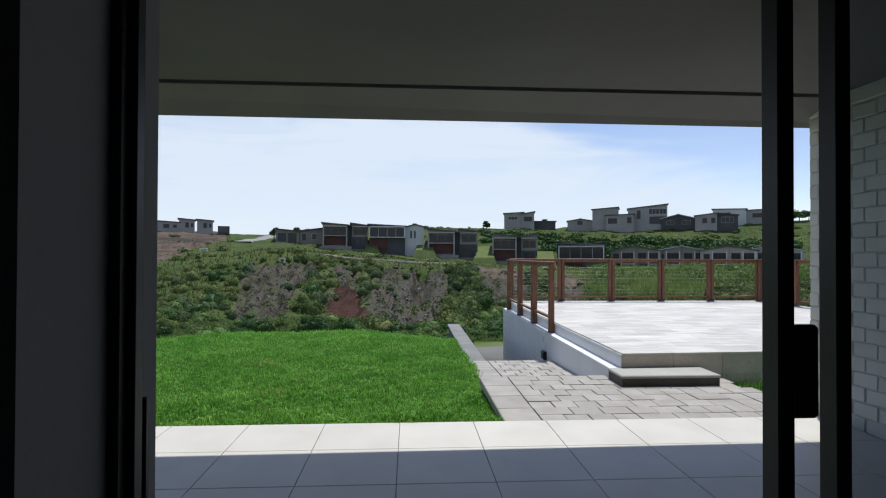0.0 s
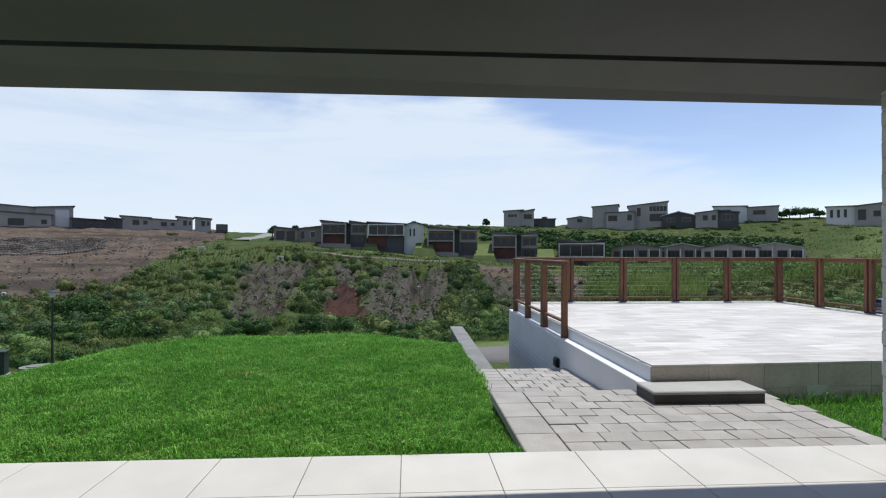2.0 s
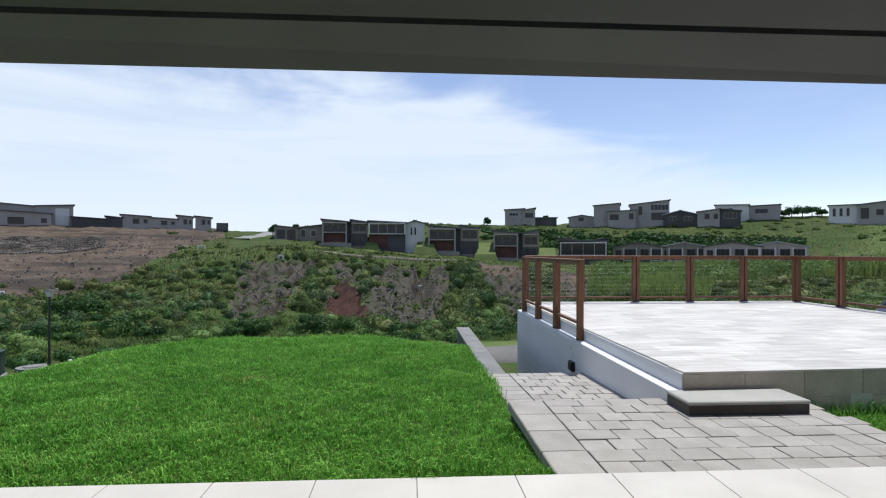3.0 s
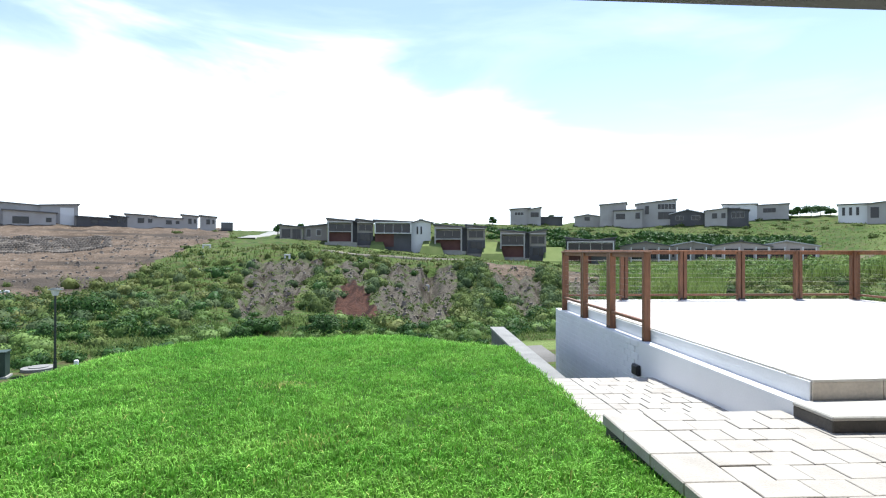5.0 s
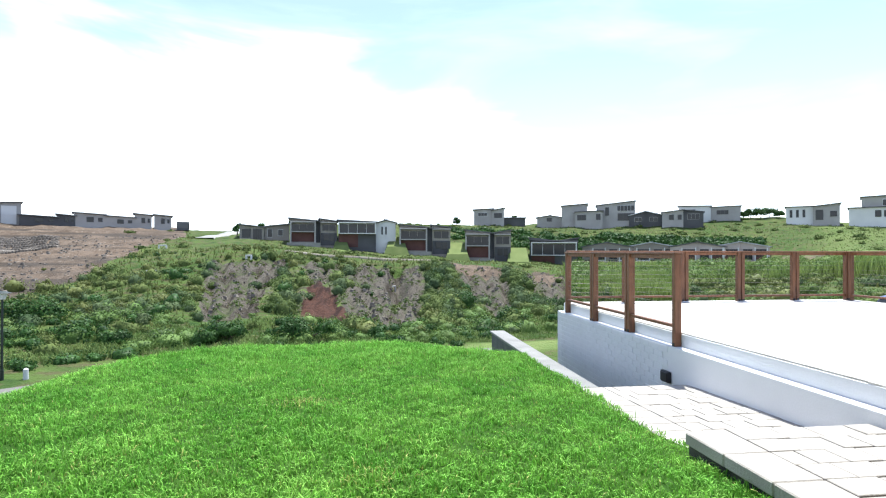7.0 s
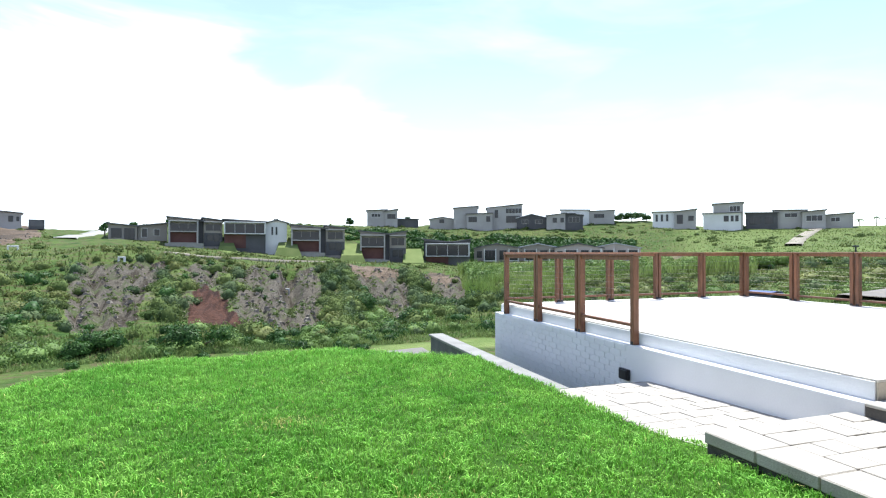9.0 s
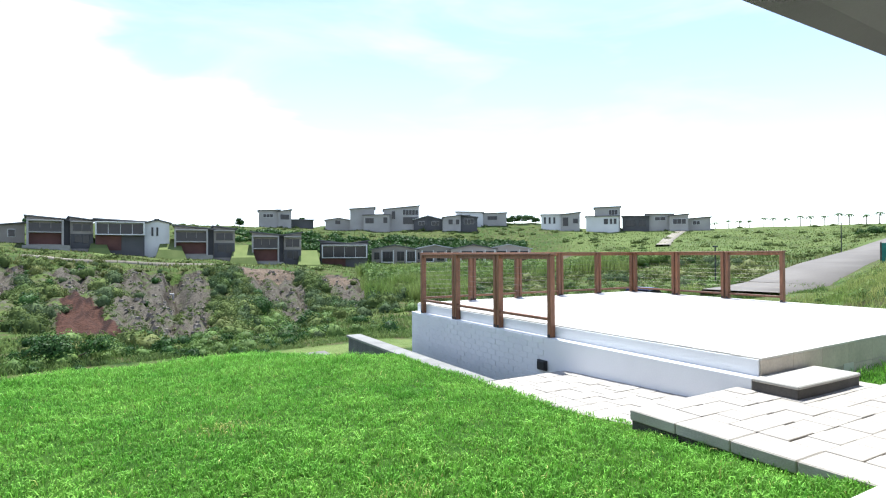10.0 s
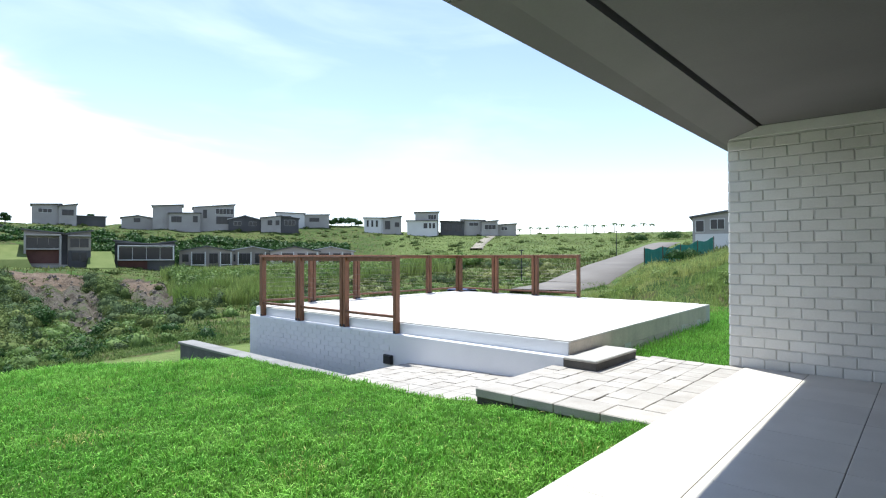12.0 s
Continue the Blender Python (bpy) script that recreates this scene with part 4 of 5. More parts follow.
    keep = (clump > -0.35) & ~((az > 36) & (r > 85))
    x, y, clump = x[keep], y[keep], clump[keep]
    length = rng.uniform(1.4, 2.8, len(x)) * (0.75 + 0.35 * clump)
    tagged(new("reeds", blades("reeds", x, y, land(x, y) - 0.1, length, rng.uniform(0.05, 0.11, len(x)), rng.uniform(0.05, 0.4, len(x)), M_REED, rng)), "tall green reeds below the houses", "reeds", kind="stuff")
    n = 60000
    az, r = rng.uniform(-50, 75, n), 38 + 130 * rng.uniform(0, 1, n) ** 0.8
    x, y = r * np.sin(np.radians(az)), r * np.cos(np.radians(az)) - 2
    g, rd, br, mw = soil_masks(x, y)
    keep = (mw < 0.7) & (g < 0.35) & (rd < 0.3) & (br < 0.4) & ~by_road(az, r)
    keep &= ~((az < -12.5) & (az > -18) & (r > 92))
    x, y, r = x[keep], y[keep], r[keep]
    # grass on the far hill gets the copy coloured as sunlit
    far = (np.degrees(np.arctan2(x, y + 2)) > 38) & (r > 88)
    for pick, mat, label in ((~far, M_ROUGH, "rough grass over the opposite slope"), (far, M_FAR, "far hillside grass, coloured paler as sunlit")):
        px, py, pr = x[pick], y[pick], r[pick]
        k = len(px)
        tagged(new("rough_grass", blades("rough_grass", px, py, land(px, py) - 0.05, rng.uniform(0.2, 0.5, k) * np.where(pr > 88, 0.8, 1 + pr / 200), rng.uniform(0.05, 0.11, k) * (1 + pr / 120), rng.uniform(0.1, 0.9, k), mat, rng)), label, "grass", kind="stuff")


build_lawn()


# ---- scrub ----
def scatter(rng, n, az0, az1, r0, r1, dens):
    az = rng.uniform(az0, az1, n)
    r = np.sqrt(rng.uniform(r0 ** 2, r1 ** 2, n))
    x, y = r * np.sin(np.radians(az)), r * np.cos(np.radians(az)) - 2
    g, rd, br, mw = soil_masks(x, y)
    g = np.where(g < 0.52, 0.35 * g, g)
    p = dens * (1 - 0.93 * np.clip(g + rd + br + mw, 0, 1)) * (0.55 + 0.6 * wave(x, y, 0.11))
    p = np.where(by_road(az, r), 0, p)
    p = np.where((az < -12) & (az > -18) & (r > 90), 0, p)
    keep = rng.uniform(0, 1, n) < p
    return x[keep], y[keep], r[keep], az[keep]


def build_scrub():
    rng = np.random.default_rng(21)
    # four kinds of bush share the slope, each in drifts of its own
    x, y, r, az = scatter(rng, 4700, -52, 58, 37, 84, 0.6)
    drift = wave(x, y, 0.1) + rng.normal(0, 0.55, len(x))
    kinds = ((M_OLIVE, drift > 0.55, "yellow-olive bushes scattered over the opposite slope"), (M_BUSH, (drift > -0.15) & (drift <= 0.55), "low green bushes scattered over the opposite slope"),
             (M_SAGE, (drift > -0.75) & (drift <= -0.15), "blue-green bushes scattered over the opposite slope"), (M_SHRUB, drift <= -0.75, "dark green bushes scattered over the opposite slope"))
    for mat, pick, label in kinds:
        px, py = x[pick], y[pick]
        rad = (0.35 + 0.95 * rng.uniform(0, 1, len(px)) ** 1.7) * (1 + 0.3 * wave(px, py, 0.2)) * (1 - 0.5 * smooth(72, 80, np.hypot(px, py + 2)))
        bushes("scrub", label, px, py, 0.08, rad, rng.uniform(0.7, 1.1, len(px)), 215, 0.04 + 0.045 * rad, mat, rng)
    # taller shrubs down the furrows between the bare strips
    n = 620
    az, r = np.concatenate([rng.normal(6.2, 1.1, n // 4), rng.normal(13.9, 0.9, n // 4), rng.normal(19.8, 1.6, n // 4), rng.normal(-10.4, 0.7, n // 4)]), rng.uniform(44, 78, n)
    x, y = r * np.sin(np.radians(az)), r * np.cos(np.radians(az)) - 2
    g, rd, br, mw = soil_masks(x, y)
    keep = (g < 0.5) & (rd < 0.3) & (rng.uniform(0, 1, n) < np.where(az < -5, 0.3, 0.45))
    x, y = x[keep], y[keep]
    odd = rng.uniform(0, 1, len(x)) < 0.5
    for mat, pick, label in ((M_SAGE, odd, "grey-green shrubs in the furrows of the slope"), (M_BUSH, ~odd, "leafy green shrubs in the furrows of the slope")):
        px, py = x[pick], y[pick]
        rad = rng.uniform(0.6, 1.25, len(px))
        bushes("shrubs", label, px, py, 0.2, rad, rng.uniform(0.9, 1.25, len(px)), 260, 0.04 + 0.045 * rad, mat, rng)
    # fresh growth along the foot of the slope
    x, y, r, az = scatter(rng, 900, -50, 56, 34.8, 50, 0.85)
    rad = 0.35 + 0.75 * rng.uniform(0, 1, len(x)) ** 1.6
    bushes("scrub", "fresh green bushes along the foot of the slope", x, y, 0.05, rad, rng.uniform(0.6, 1.0, len(x)), 240, 0.035 + 0.04 * rad, M_FRESH, rng)
    # tall leafy clumps in front of the long row of houses
    n = 210
    az, r = rng.uniform(19.5, 50, n), rng.uniform(66, 92, n)
    az, r = az[(az < 40) | (r < 80)], r[(az < 40) | (r < 80)]
    x, y = r * np.sin(np.radians(az)), r * np.cos(np.radians(az)) - 2
    rad = rng.uniform(0.7, 1.35, len(x))
    bushes("thicket", "tall fresh green clumps below the houses", x, y, 0.75, rad, rng.uniform(0.95, 1.35, len(x)), 300, 0.06 + 0.055 * rad, M_FRESH, rng)
    az, r = rng.uniform(-18, 20, 6000), rng.uniform(42, 86, 6000)
    x, y = r * np.sin(np.radians(az)), r * np.cos(np.radians(az)) - 2
    g, rd, br, mw = soil_masks(x, y)
    keep = (g > 0.3) & (rng.uniform(0, 1, 6000) < 0.22 + 0.3 * wave(x, y, 0.5)) & (rd < 0.3)
    x, y = x[keep], y[keep]
    rad = 0.1 + 0.32 * rng.uniform(0, 1, len(x)) ** 2.2
    v, f = leaf_cloud(np.stack([x, y, land(x, y)], -1), rad, rng.uniform(0.6, 1.1, len(x)), 26, 0.04 + 0.16 * rad, rng)
    tagged(new("scrub", arrays("scrub", v, f, M_BUSH)), "sparse weeds and seedlings on the bare scree", "bushes", kind="stuff")
    x, y, r, az = scatter(rng, 3600, -30, 80, 84, 178, 0.4)
    keep = ~((r < 124) & (az > 18) & (az < 40)) & ~((r > 96) & (r < 114) & (az > -13) & (az < 16))
    x, y, r = x[keep], y[keep], r[keep]
    rad = rng.uniform(0.5, 1.3, len(x))
    bushes("scrub", "green scrub on the far hillside", x, y, 0.0, rad, rng.uniform(0.45, 0.75, len(x)), 55, 0.12 + 0.1 * rad, M_BUSH, rng)
    az, r = np.concatenate([rng.uniform(8, 24, 160), rng.uniform(23, 37, 460)]), rng.uniform(131, 148, 620)
    x, y = r * np.sin(np.radians(az)), r * np.cos(np.radians(az)) - 2
    rad = rng.uniform(0.9, 1.9, len(x))
    bushes("thicket", "dark thicket along the bank under the ridge houses", x, y, 0.0, rad, rng.uniform(0.5, 0.8, len(x)), 100, 0.14 + 0.08 * rad, M_SHRUB, rng)
    x, y, r, az = scatter(rng, 520, -48, 40, 33, 45, 0.8)
    rad = 0.25 + 0.6 * rng.uniform(0, 1, len(x)) ** 1.4
    bushes("scrub", "dark green bushes along the valley floor", x, y, 0.05, rad, rng.uniform(0.6, 1.0, len(x)), 230, 0.035 + 0.04 * rad, M_SHRUB, rng)
    # stones lying on the scree
    az, r = rng.uniform(-46, 19, 7000), rng.uniform(42, 125, 7000)
    x, y = r * np.sin(np.radians(az)), r * np.cos(np.radians(az)) - 2
    g, rd, br, mw = soil_masks(x, y)
    keep = (g + br) > 0.6
    x, y = x[keep], y[keep]
    s = (0.05 + 0.2 * rng.uniform(0, 1, len(x)) ** 3) * np.where(np.hypot(x, y) > 80, 1.1, 1.0)
    cube = np.array([[-1, -1, -0.5], [1, -1, -0.6], [1.1, 0.9, -0.5], [-0.9, 1, -0.5], [-0.6, -0.7, 0.6], [0.7, -0.5, 0.7], [0.5, 0.7, 0.5], [-0.6, 0.6, 0.8]])
    a = rng.uniform(0, 6.28, len(x))
    rot = np.stack([np.stack([np.cos(a), -np.sin(a), 0 * a], -1), np.stack([np.sin(a), np.cos(a), 0 * a], -1), np.stack([0 * a, 0 * a, 0 * a + 1], -1)], 1)
    v = (np.einsum("nij,kj->nki", rot, cube) * s[:, None, None] + np.stack([x, y, land(x, y)], -1)[:, None]).reshape(-1, 3)
    q = np.array([[4, 5, 6, 7], [0, 1, 5, 4], [1, 2, 6, 5], [2, 3, 7, 6], [3, 0, 4, 7]])
    f = (np.arange(len(x))[:, None, None] * 8 + q[None]).reshape(-1, 4)
    tagged(new("stones", arrays("stones", v, f, surf("scree stone", (0.11, 0.093, 0.076), (0.21, 0.18, 0.15), 0.5, 0.9, 0.2, 9, island=0.35))), "loose grey stones and clods on the bare slope", "stones", kind="stuff")


build_scrub()


def shrub(az, r, radius, label, tall=1.0, leaves=3200):
    x, y = at(az, r)
    rng = np.random.default_rng(int(r * 10 + az * 7 + 500))
    ob = thing("shrub", label, "shrub", (x, y, height(x, y) - 0.1), group="shrubs in the valley")
    k = 5
    cs = np.stack([rng.normal(0, radius * 0.4, k), rng.normal(0, radius * 0.4, k), rng.uniform(0.15, 0.5, k) * radius], -1)
    v, f = leaf_cloud(cs, rng.uniform(0.5, 0.75, k) * radius, np.full(k, tall), leaves // k, np.full(k, 0.045 + 0.024 * radius), rng)
    crown = new("crown", arrays("crown", v, f, M_SHRUB))
    crown.parent = ob
    bm = bmesh.new()
    for c in cs:
        tube((0, 0, -0.2), tuple(c * 0.9), 0.05, 0.02, 6, bm)
    part("stem", bm, M_BARK, ob)


for a, r, s in ((-9.6, 36.5, 1.45), (-16.2, 37, 1.15), (-18, 36.5, 0.8), (-30.8, 47, 1.9), (-28.5, 40, 1.2), (7.4, 52, 1.35), (-1.0, 37.5, 0.8), (12.6, 45, 1.2), (17.2, 55, 1.3), (-25.5, 38, 0.9), (3.5, 39, 0.7), (-33.5, 40, 1.0)):
    shrub(a, r, s, "dense dark green shrub at the foot of the slope")
shrub(73.5, 21, 1.0, "leafy green shrub in the rank grass", 1.0)
shrub(67.8, 19.5, 0.35, "small twiggy shrub in the rank grass", 1.2, 160)
shrub(70.2, 47, 1.2, "round green shrub beside the hill road")
shrub(67.2, 125, 1.8, "round dark bush on the hill")
shrub(70.0, 130, 2.2, "round dark bush on the hill")


def tree(az, r, h, spread, label):
    x, y = at(az, r)
    rng = np.random.default_rng(int(r * 13 + az * 11 + 900))
    ob = thing("tree", label, "tree", (x, y, height(x, y) - 0.3), group="trees on the ridge")
    bm = tube((0, 0, 0), (0.1 * h * 0.3, 0, h * 0.6), 0.05 * h, 0.025 * h, 7)
    cs = []
    for k in range(6):
        a = k * 1.05 + rng.uniform(0, 0.6)
        q = (math.cos(a) * spread * 0.42, math.sin(a) * spread * 0.42, h * rng.uniform(0.42, 0.85))
        tube((0.02 * h, 0, h * 0.45), q, 0.02 * h, 0.008 * h, 5, bm)
        cs.append(q)
    part("trunk", bm, M_BARK, ob)
    cs = np.array(cs)
    v, f = leaf_cloud(cs, rng.uniform(0.4, 0.62, 6) * spread, np.full(6, 1.0), 240, np.full(6, 0.17), rng)
    c = new("crown", arrays("crown", v, f, M_SHRUB))
    c.parent = ob


for a, r, h, s in ((34.0, 178, 2.4, 1.9), (34.9, 180, 2.8, 2.3), (35.7, 178, 2.3, 1.8), (36.3, 179, 2.6, 2.2), (37.1, 178, 2.9, 2.4), (37.8, 180, 2.5, 2.1), (38.5, 179, 2.2, 1.7), (-13.9, 128, 3.4, 1.0), (-11.6, 132, 3.2, 1.0), (-8.6, 135, 3.6, 1.1), (8.2, 150, 3.2, 1.2), (14.3, 170, 3.6, 1.1)):
    tree(a, r, h, s, "small open-crowned tree on the skyline")


def palm(h):
    ob = thing("palm", "young palm with a bare pale trunk on the skyline", "palm tree", group="row of palms")
    part("trunk", tube((0, 0, -0.5), (0.05, 0, h), 0.13, 0.09, 7), M_BARK, ob)
    bm = bmesh.new()
    rng = random.Random(3)
    for k in range(11):
        a = k * 2 * math.pi / 11 + rng.uniform(-0.2, 0.2)
        up = rng.uniform(0.1, 0.8)
        pts = [(s * 1.4 * math.cos(a), s * 1.4 * math.sin(a), h + up * s - 1.1 * s * s) for s in (0, 0.35, 0.7, 1.0)]
        wd = [0.07, 0.2, 0.17, 0.04]
        L = [bm.verts.new((p[0] - math.sin(a) * q, p[1] + math.cos(a) * q, p[2] - 0.08)) for p, q in zip(pts, wd)]
        C = [bm.verts.new(p) for p in pts]
        R = [bm.verts.new((p[0] + math.sin(a) * q, p[1] - math.cos(a) * q, p[2] - 0.08)) for p, q in zip(pts, wd)]
        for i in range(3):
            bm.faces.new((L[i], C[i], C[i + 1], L[i + 1]))
            bm.faces.new((C[i], R[i], R[i + 1], C[i + 1]))
    part("crown", bm, M_SHRUB, ob)
    return ob


def build_palms():
    first = palm(3.0)
    spots = [(53.8 + 0.93 * k + 0.12 * math.sin(k * 2.3), 196 - 1.4 * k) for k in range(17)]
    for k, (a, r) in enumerate(spots):
        x, y = at(a, r)
        z = height(x, y)
        if k == 0:
            first.location = (x, y, z)
        else:
            copy_thing(first, pose(x, y, z - 0.25 * (k % 3), 0, 0, 40 * k))


build_palms()


# ---- houses ----
def window(parent, x0, x1, z0, z1, y, frame_mat, bars=1, border=0.09):
    w = part("window", block(x0, x1, y - 0.08, y + 0.06, z0, z1, 0.02), frame_mat, parent)
    n = bars + 1
    step = (x1 - x0 - border) / n
    for k in range(n):
        a = x0 + border + step * k
        part("pane", block(a, a + step - border * 0.75, y - 0.092, y - 0.07, z0 + border, z1 - border), M_GLASSFAR, w)


def roof_slab(x0, x1, y0, y1, za, zb, t=0.2):
    bm = bmesh.new()
    vs = []
    for dz in (0, t):
        for x, z in ((x0, za), (x1, zb)):
            for y in (y0, y1):
                vs.append(bm.verts.new((x, y, z + dz)))
    for q in ((0, 1, 3, 2), (4, 6, 7, 5), (0, 2, 6, 4), (1, 5, 7, 3), (0, 4, 5, 1), (2, 3, 7, 6)):
        bm.faces.new([vs[k] for k in q])
    bmesh.ops.recalc_face_normals(bm, faces=bm.faces)
    return bm


def house(label, az, r, z, vols, wins=(), panels=(), turn=0, group="houses across the valley", roof=None):
    """vols: x0, x1, y0, y1, height at x0, height at x1, wall. wins: x0, x1, z0, z1, y, frame, bars. panels: x0, x1, z0, z1, y, wall."""
    x, y = at(az, r)
    ob = thing("house", label, "house", (x, y, z), radians(-az + turn), group)
    for x0, x1, y0, y1, ha, hb, wall in vols:
        part("wall", prism(x0, x1, y0, y1, -3.0, ha, hb), wall, ob)
        s = (hb - ha) / (x1 - x0) * 0.35
        part("roof", roof_slab(x0 - 0.35, x1 + 0.35, y0 - 0.45, y1 + 0.35, ha - s + 0.01, hb + s + 0.01), roof or M_HROOF, ob)
    for x0, x1, z0, z1, yy, fm, bars in wins:
        window(ob, x0, x1, z0, z1, yy, fm, bars)
    for x0, x1, z0, z1, yy, wall in panels:
        part("panel", block(x0, x1, yy - 0.05, yy + 0.03, z0, z1), wall, ob)
    return ob


def duplex(label, az, r, z, w, h, flip=1, gable=False):
    """Two tall bays with a recess between; the first is a framed box of glass over red brick."""
    def X(a, b):
        return (a * w, b * w) if flip > 0 else (-b * w, -a * w)
    l0, l1 = X(-0.5, 0.04)
    r0, r1 = X(0.14, 0.5)
    c0, c1 = X(0.04, 0.14)
    dip = 0.09 * h
    ha, hb = (h, h - dip) if flip > 0 else (h - dip, h)
    ga, gb = (h - dip, h) if flip > 0 else (h, h - dip)
    if gable:
        ga, gb = gb, ga
    vols = [(l0, l1, 0, 8, ha, hb, M_HGREY), (r0, r1, 0.8, 9, ga, gb, M_HGREY), (c0, c1, 1.2, 8, h - 1.3 * dip, h - 1.3 * dip, M_HDARK)]
    q = 0.06 * w
    wins = [(l0 + q * 0.4, l1 - q * 0.4, 0.47 * h, 0.80 * h, 0, M_HGREY, 2), (r0 + q * 0.5, r1 - q * 0.5, 0.50 * h, 0.80 * h, 0.8, M_HGREY, 1),
            (r0 + q, r0 + q + 0.13 * w, 0.10 * h, 0.38 * h, 0.8, M_HDARK, 0), (r1 - q - 0.11 * w, r1 - q, 0.06 * h, 0.38 * h, 0.8, M_HDARK, 0)]
    panels = [(l0 + q * 0.4, l1 - q * 0.4, 0.04 * h, 0.45 * h, 0, M_HBRICK), (r0 + 0.05, r1 - 0.05, -0.5, 0.42 * h, 0.82, M_HDARK)]
    ob = house(label, az, r, z, vols, wins, panels)
    for bx in ((l0, l0 + 0.28, 0.0, 0.84 * h), (l1 - 0.28, l1, 0.0, 0.84 * h)):
        part("fin", block(bx[0], bx[1], -0.85, 0.0, bx[2] - 1.0, bx[3], 0.02), M_HRIDGE, ob)
    part("balcony_slab", block(l0 + 0.28, l1 - 0.28, -0.85, 0.0, 0.435 * h, 0.475 * h, 0.02), M_HRIDGE, ob)
    part("canopy_slab", block(l0, l1, -0.85, 0.0, 0.84 * h, 0.885 * h, 0.02), M_HRIDGE, ob)
    part("balustrade", block(l0 + 0.28, l1 - 0.28, -0.83, -0.79, 0.475 * h, 0.58 * h), M_GLASSFAR, ob)
    part("canopy_slab", block(r0, r1, 0.1, 0.8, 0.84 * h, 0.88 * h, 0.02), M_HRIDGE, ob)
    part("terrace_slab", block(l0 - 0.5, l1 + 0.8, -1.6, 0.0, -3.0, -0.02), M_KERB, ob)


def framed(label, az, r, z, w, h, wing=True):
    """A long white-framed glass box over red brick and dark garage, with a pale wing."""
    a, b = -0.5 * w, 0.16 * w if wing else 0.5 * w
    vols = [(a, b, 0, 8, h, h * 0.93, M_HDARK)]
    if wing:
        vols.append((b + 0.02, 0.34 * w, 1.0, 9, h * 0.90, h * 1.03, M_HWHITE))
        vols.append((0.34 * w + 0.01, 0.52 * w, 1.0, 9, h * 1.03, h * 0.92, M_HWHITE))
    else:
        vols.append((a - 0.5, 0.08 * w, 5, 11, h * 1.09, h * 0.97, M_HDARK))
        vols.append((0.08 * w + 0.02, b + 0.5, 5, 11, h * 0.97, h * 1.08, M_HDARK))
    wins = [(a + 0.05, b - 0.05, 0.44 * h, 0.88 * h, 0, M_HWHITE, 3)]
    if wing:
        wins += [(b + 0.10 * w, b + 0.13 * w, 0.42 * h, 0.76 * h, 1.0, M_HDARK, 0), (b + 0.17 * w, b + 0.20 * w, 0.42 * h, 0.76 * h, 1.0, M_HDARK, 0)]
    m = a + (b - a) * 0.52
    ob = house(label, az, r, z, vols, wins, [(a + 0.06, m, -0.6, 0.42 * h, 0, M_HBRICK), (m + 0.05, b - 0.06, -0.6, 0.42 * h, 0, M_HDARK)])
    for bx in ((a, a + 0.22, 0.43 * h, 0.92 * h), (b - 0.22, b, 0.43 * h, 0.92 * h)):
        part("fin", block(bx[0], bx[1], -0.9, 0.0, bx[2], bx[3], 0.02), M_HWHITE, ob)
    for z0 in (0.43 * h, 0.89 * h):
        part("balcony_slab", block(a + 0.22, b - 0.22, -0.9, 0.0, z0, z0 + 0.16, 0.02), M_HWHITE, ob)


def bank(az, r, z, x0, x1, rise, label="mown grass bank between two houses"):
    """A mown wedge of lawn that climbs from the front of a house to the level of its back."""
    x, y = at(az, r)
    bm = bmesh.new()
    side = [[bm.verts.new(p) for p in ((px + out, -4.6, -2.4), (px + out, 5.5, -2.4), (px, 5.5, rise), (px, 3.2, rise), (px + 0.25, -0.4, rise * 0.42), (px + 0.3 * out, -3.0, -0.1))] for px, out in ((x0, -1.3), (x1, 1.3))]
    bm.faces.new(side[0])
    bm.faces.new(side[1])
    for k in range(6):
        bm.faces.new((side[0][k], side[0][(k + 1) % 6], side[1][(k + 1) % 6], side[1][k]))
    bmesh.ops.recalc_face_normals(bm, faces=bm.faces)
    ob = new("grass_bank", mesh_of(bm, M_MOWN, "grass_bank"))
    ob.location, ob.rotation_euler = (x, y, z), (0, 0, radians(-az))
    tagged(ob, label, "bank", kind="structure")


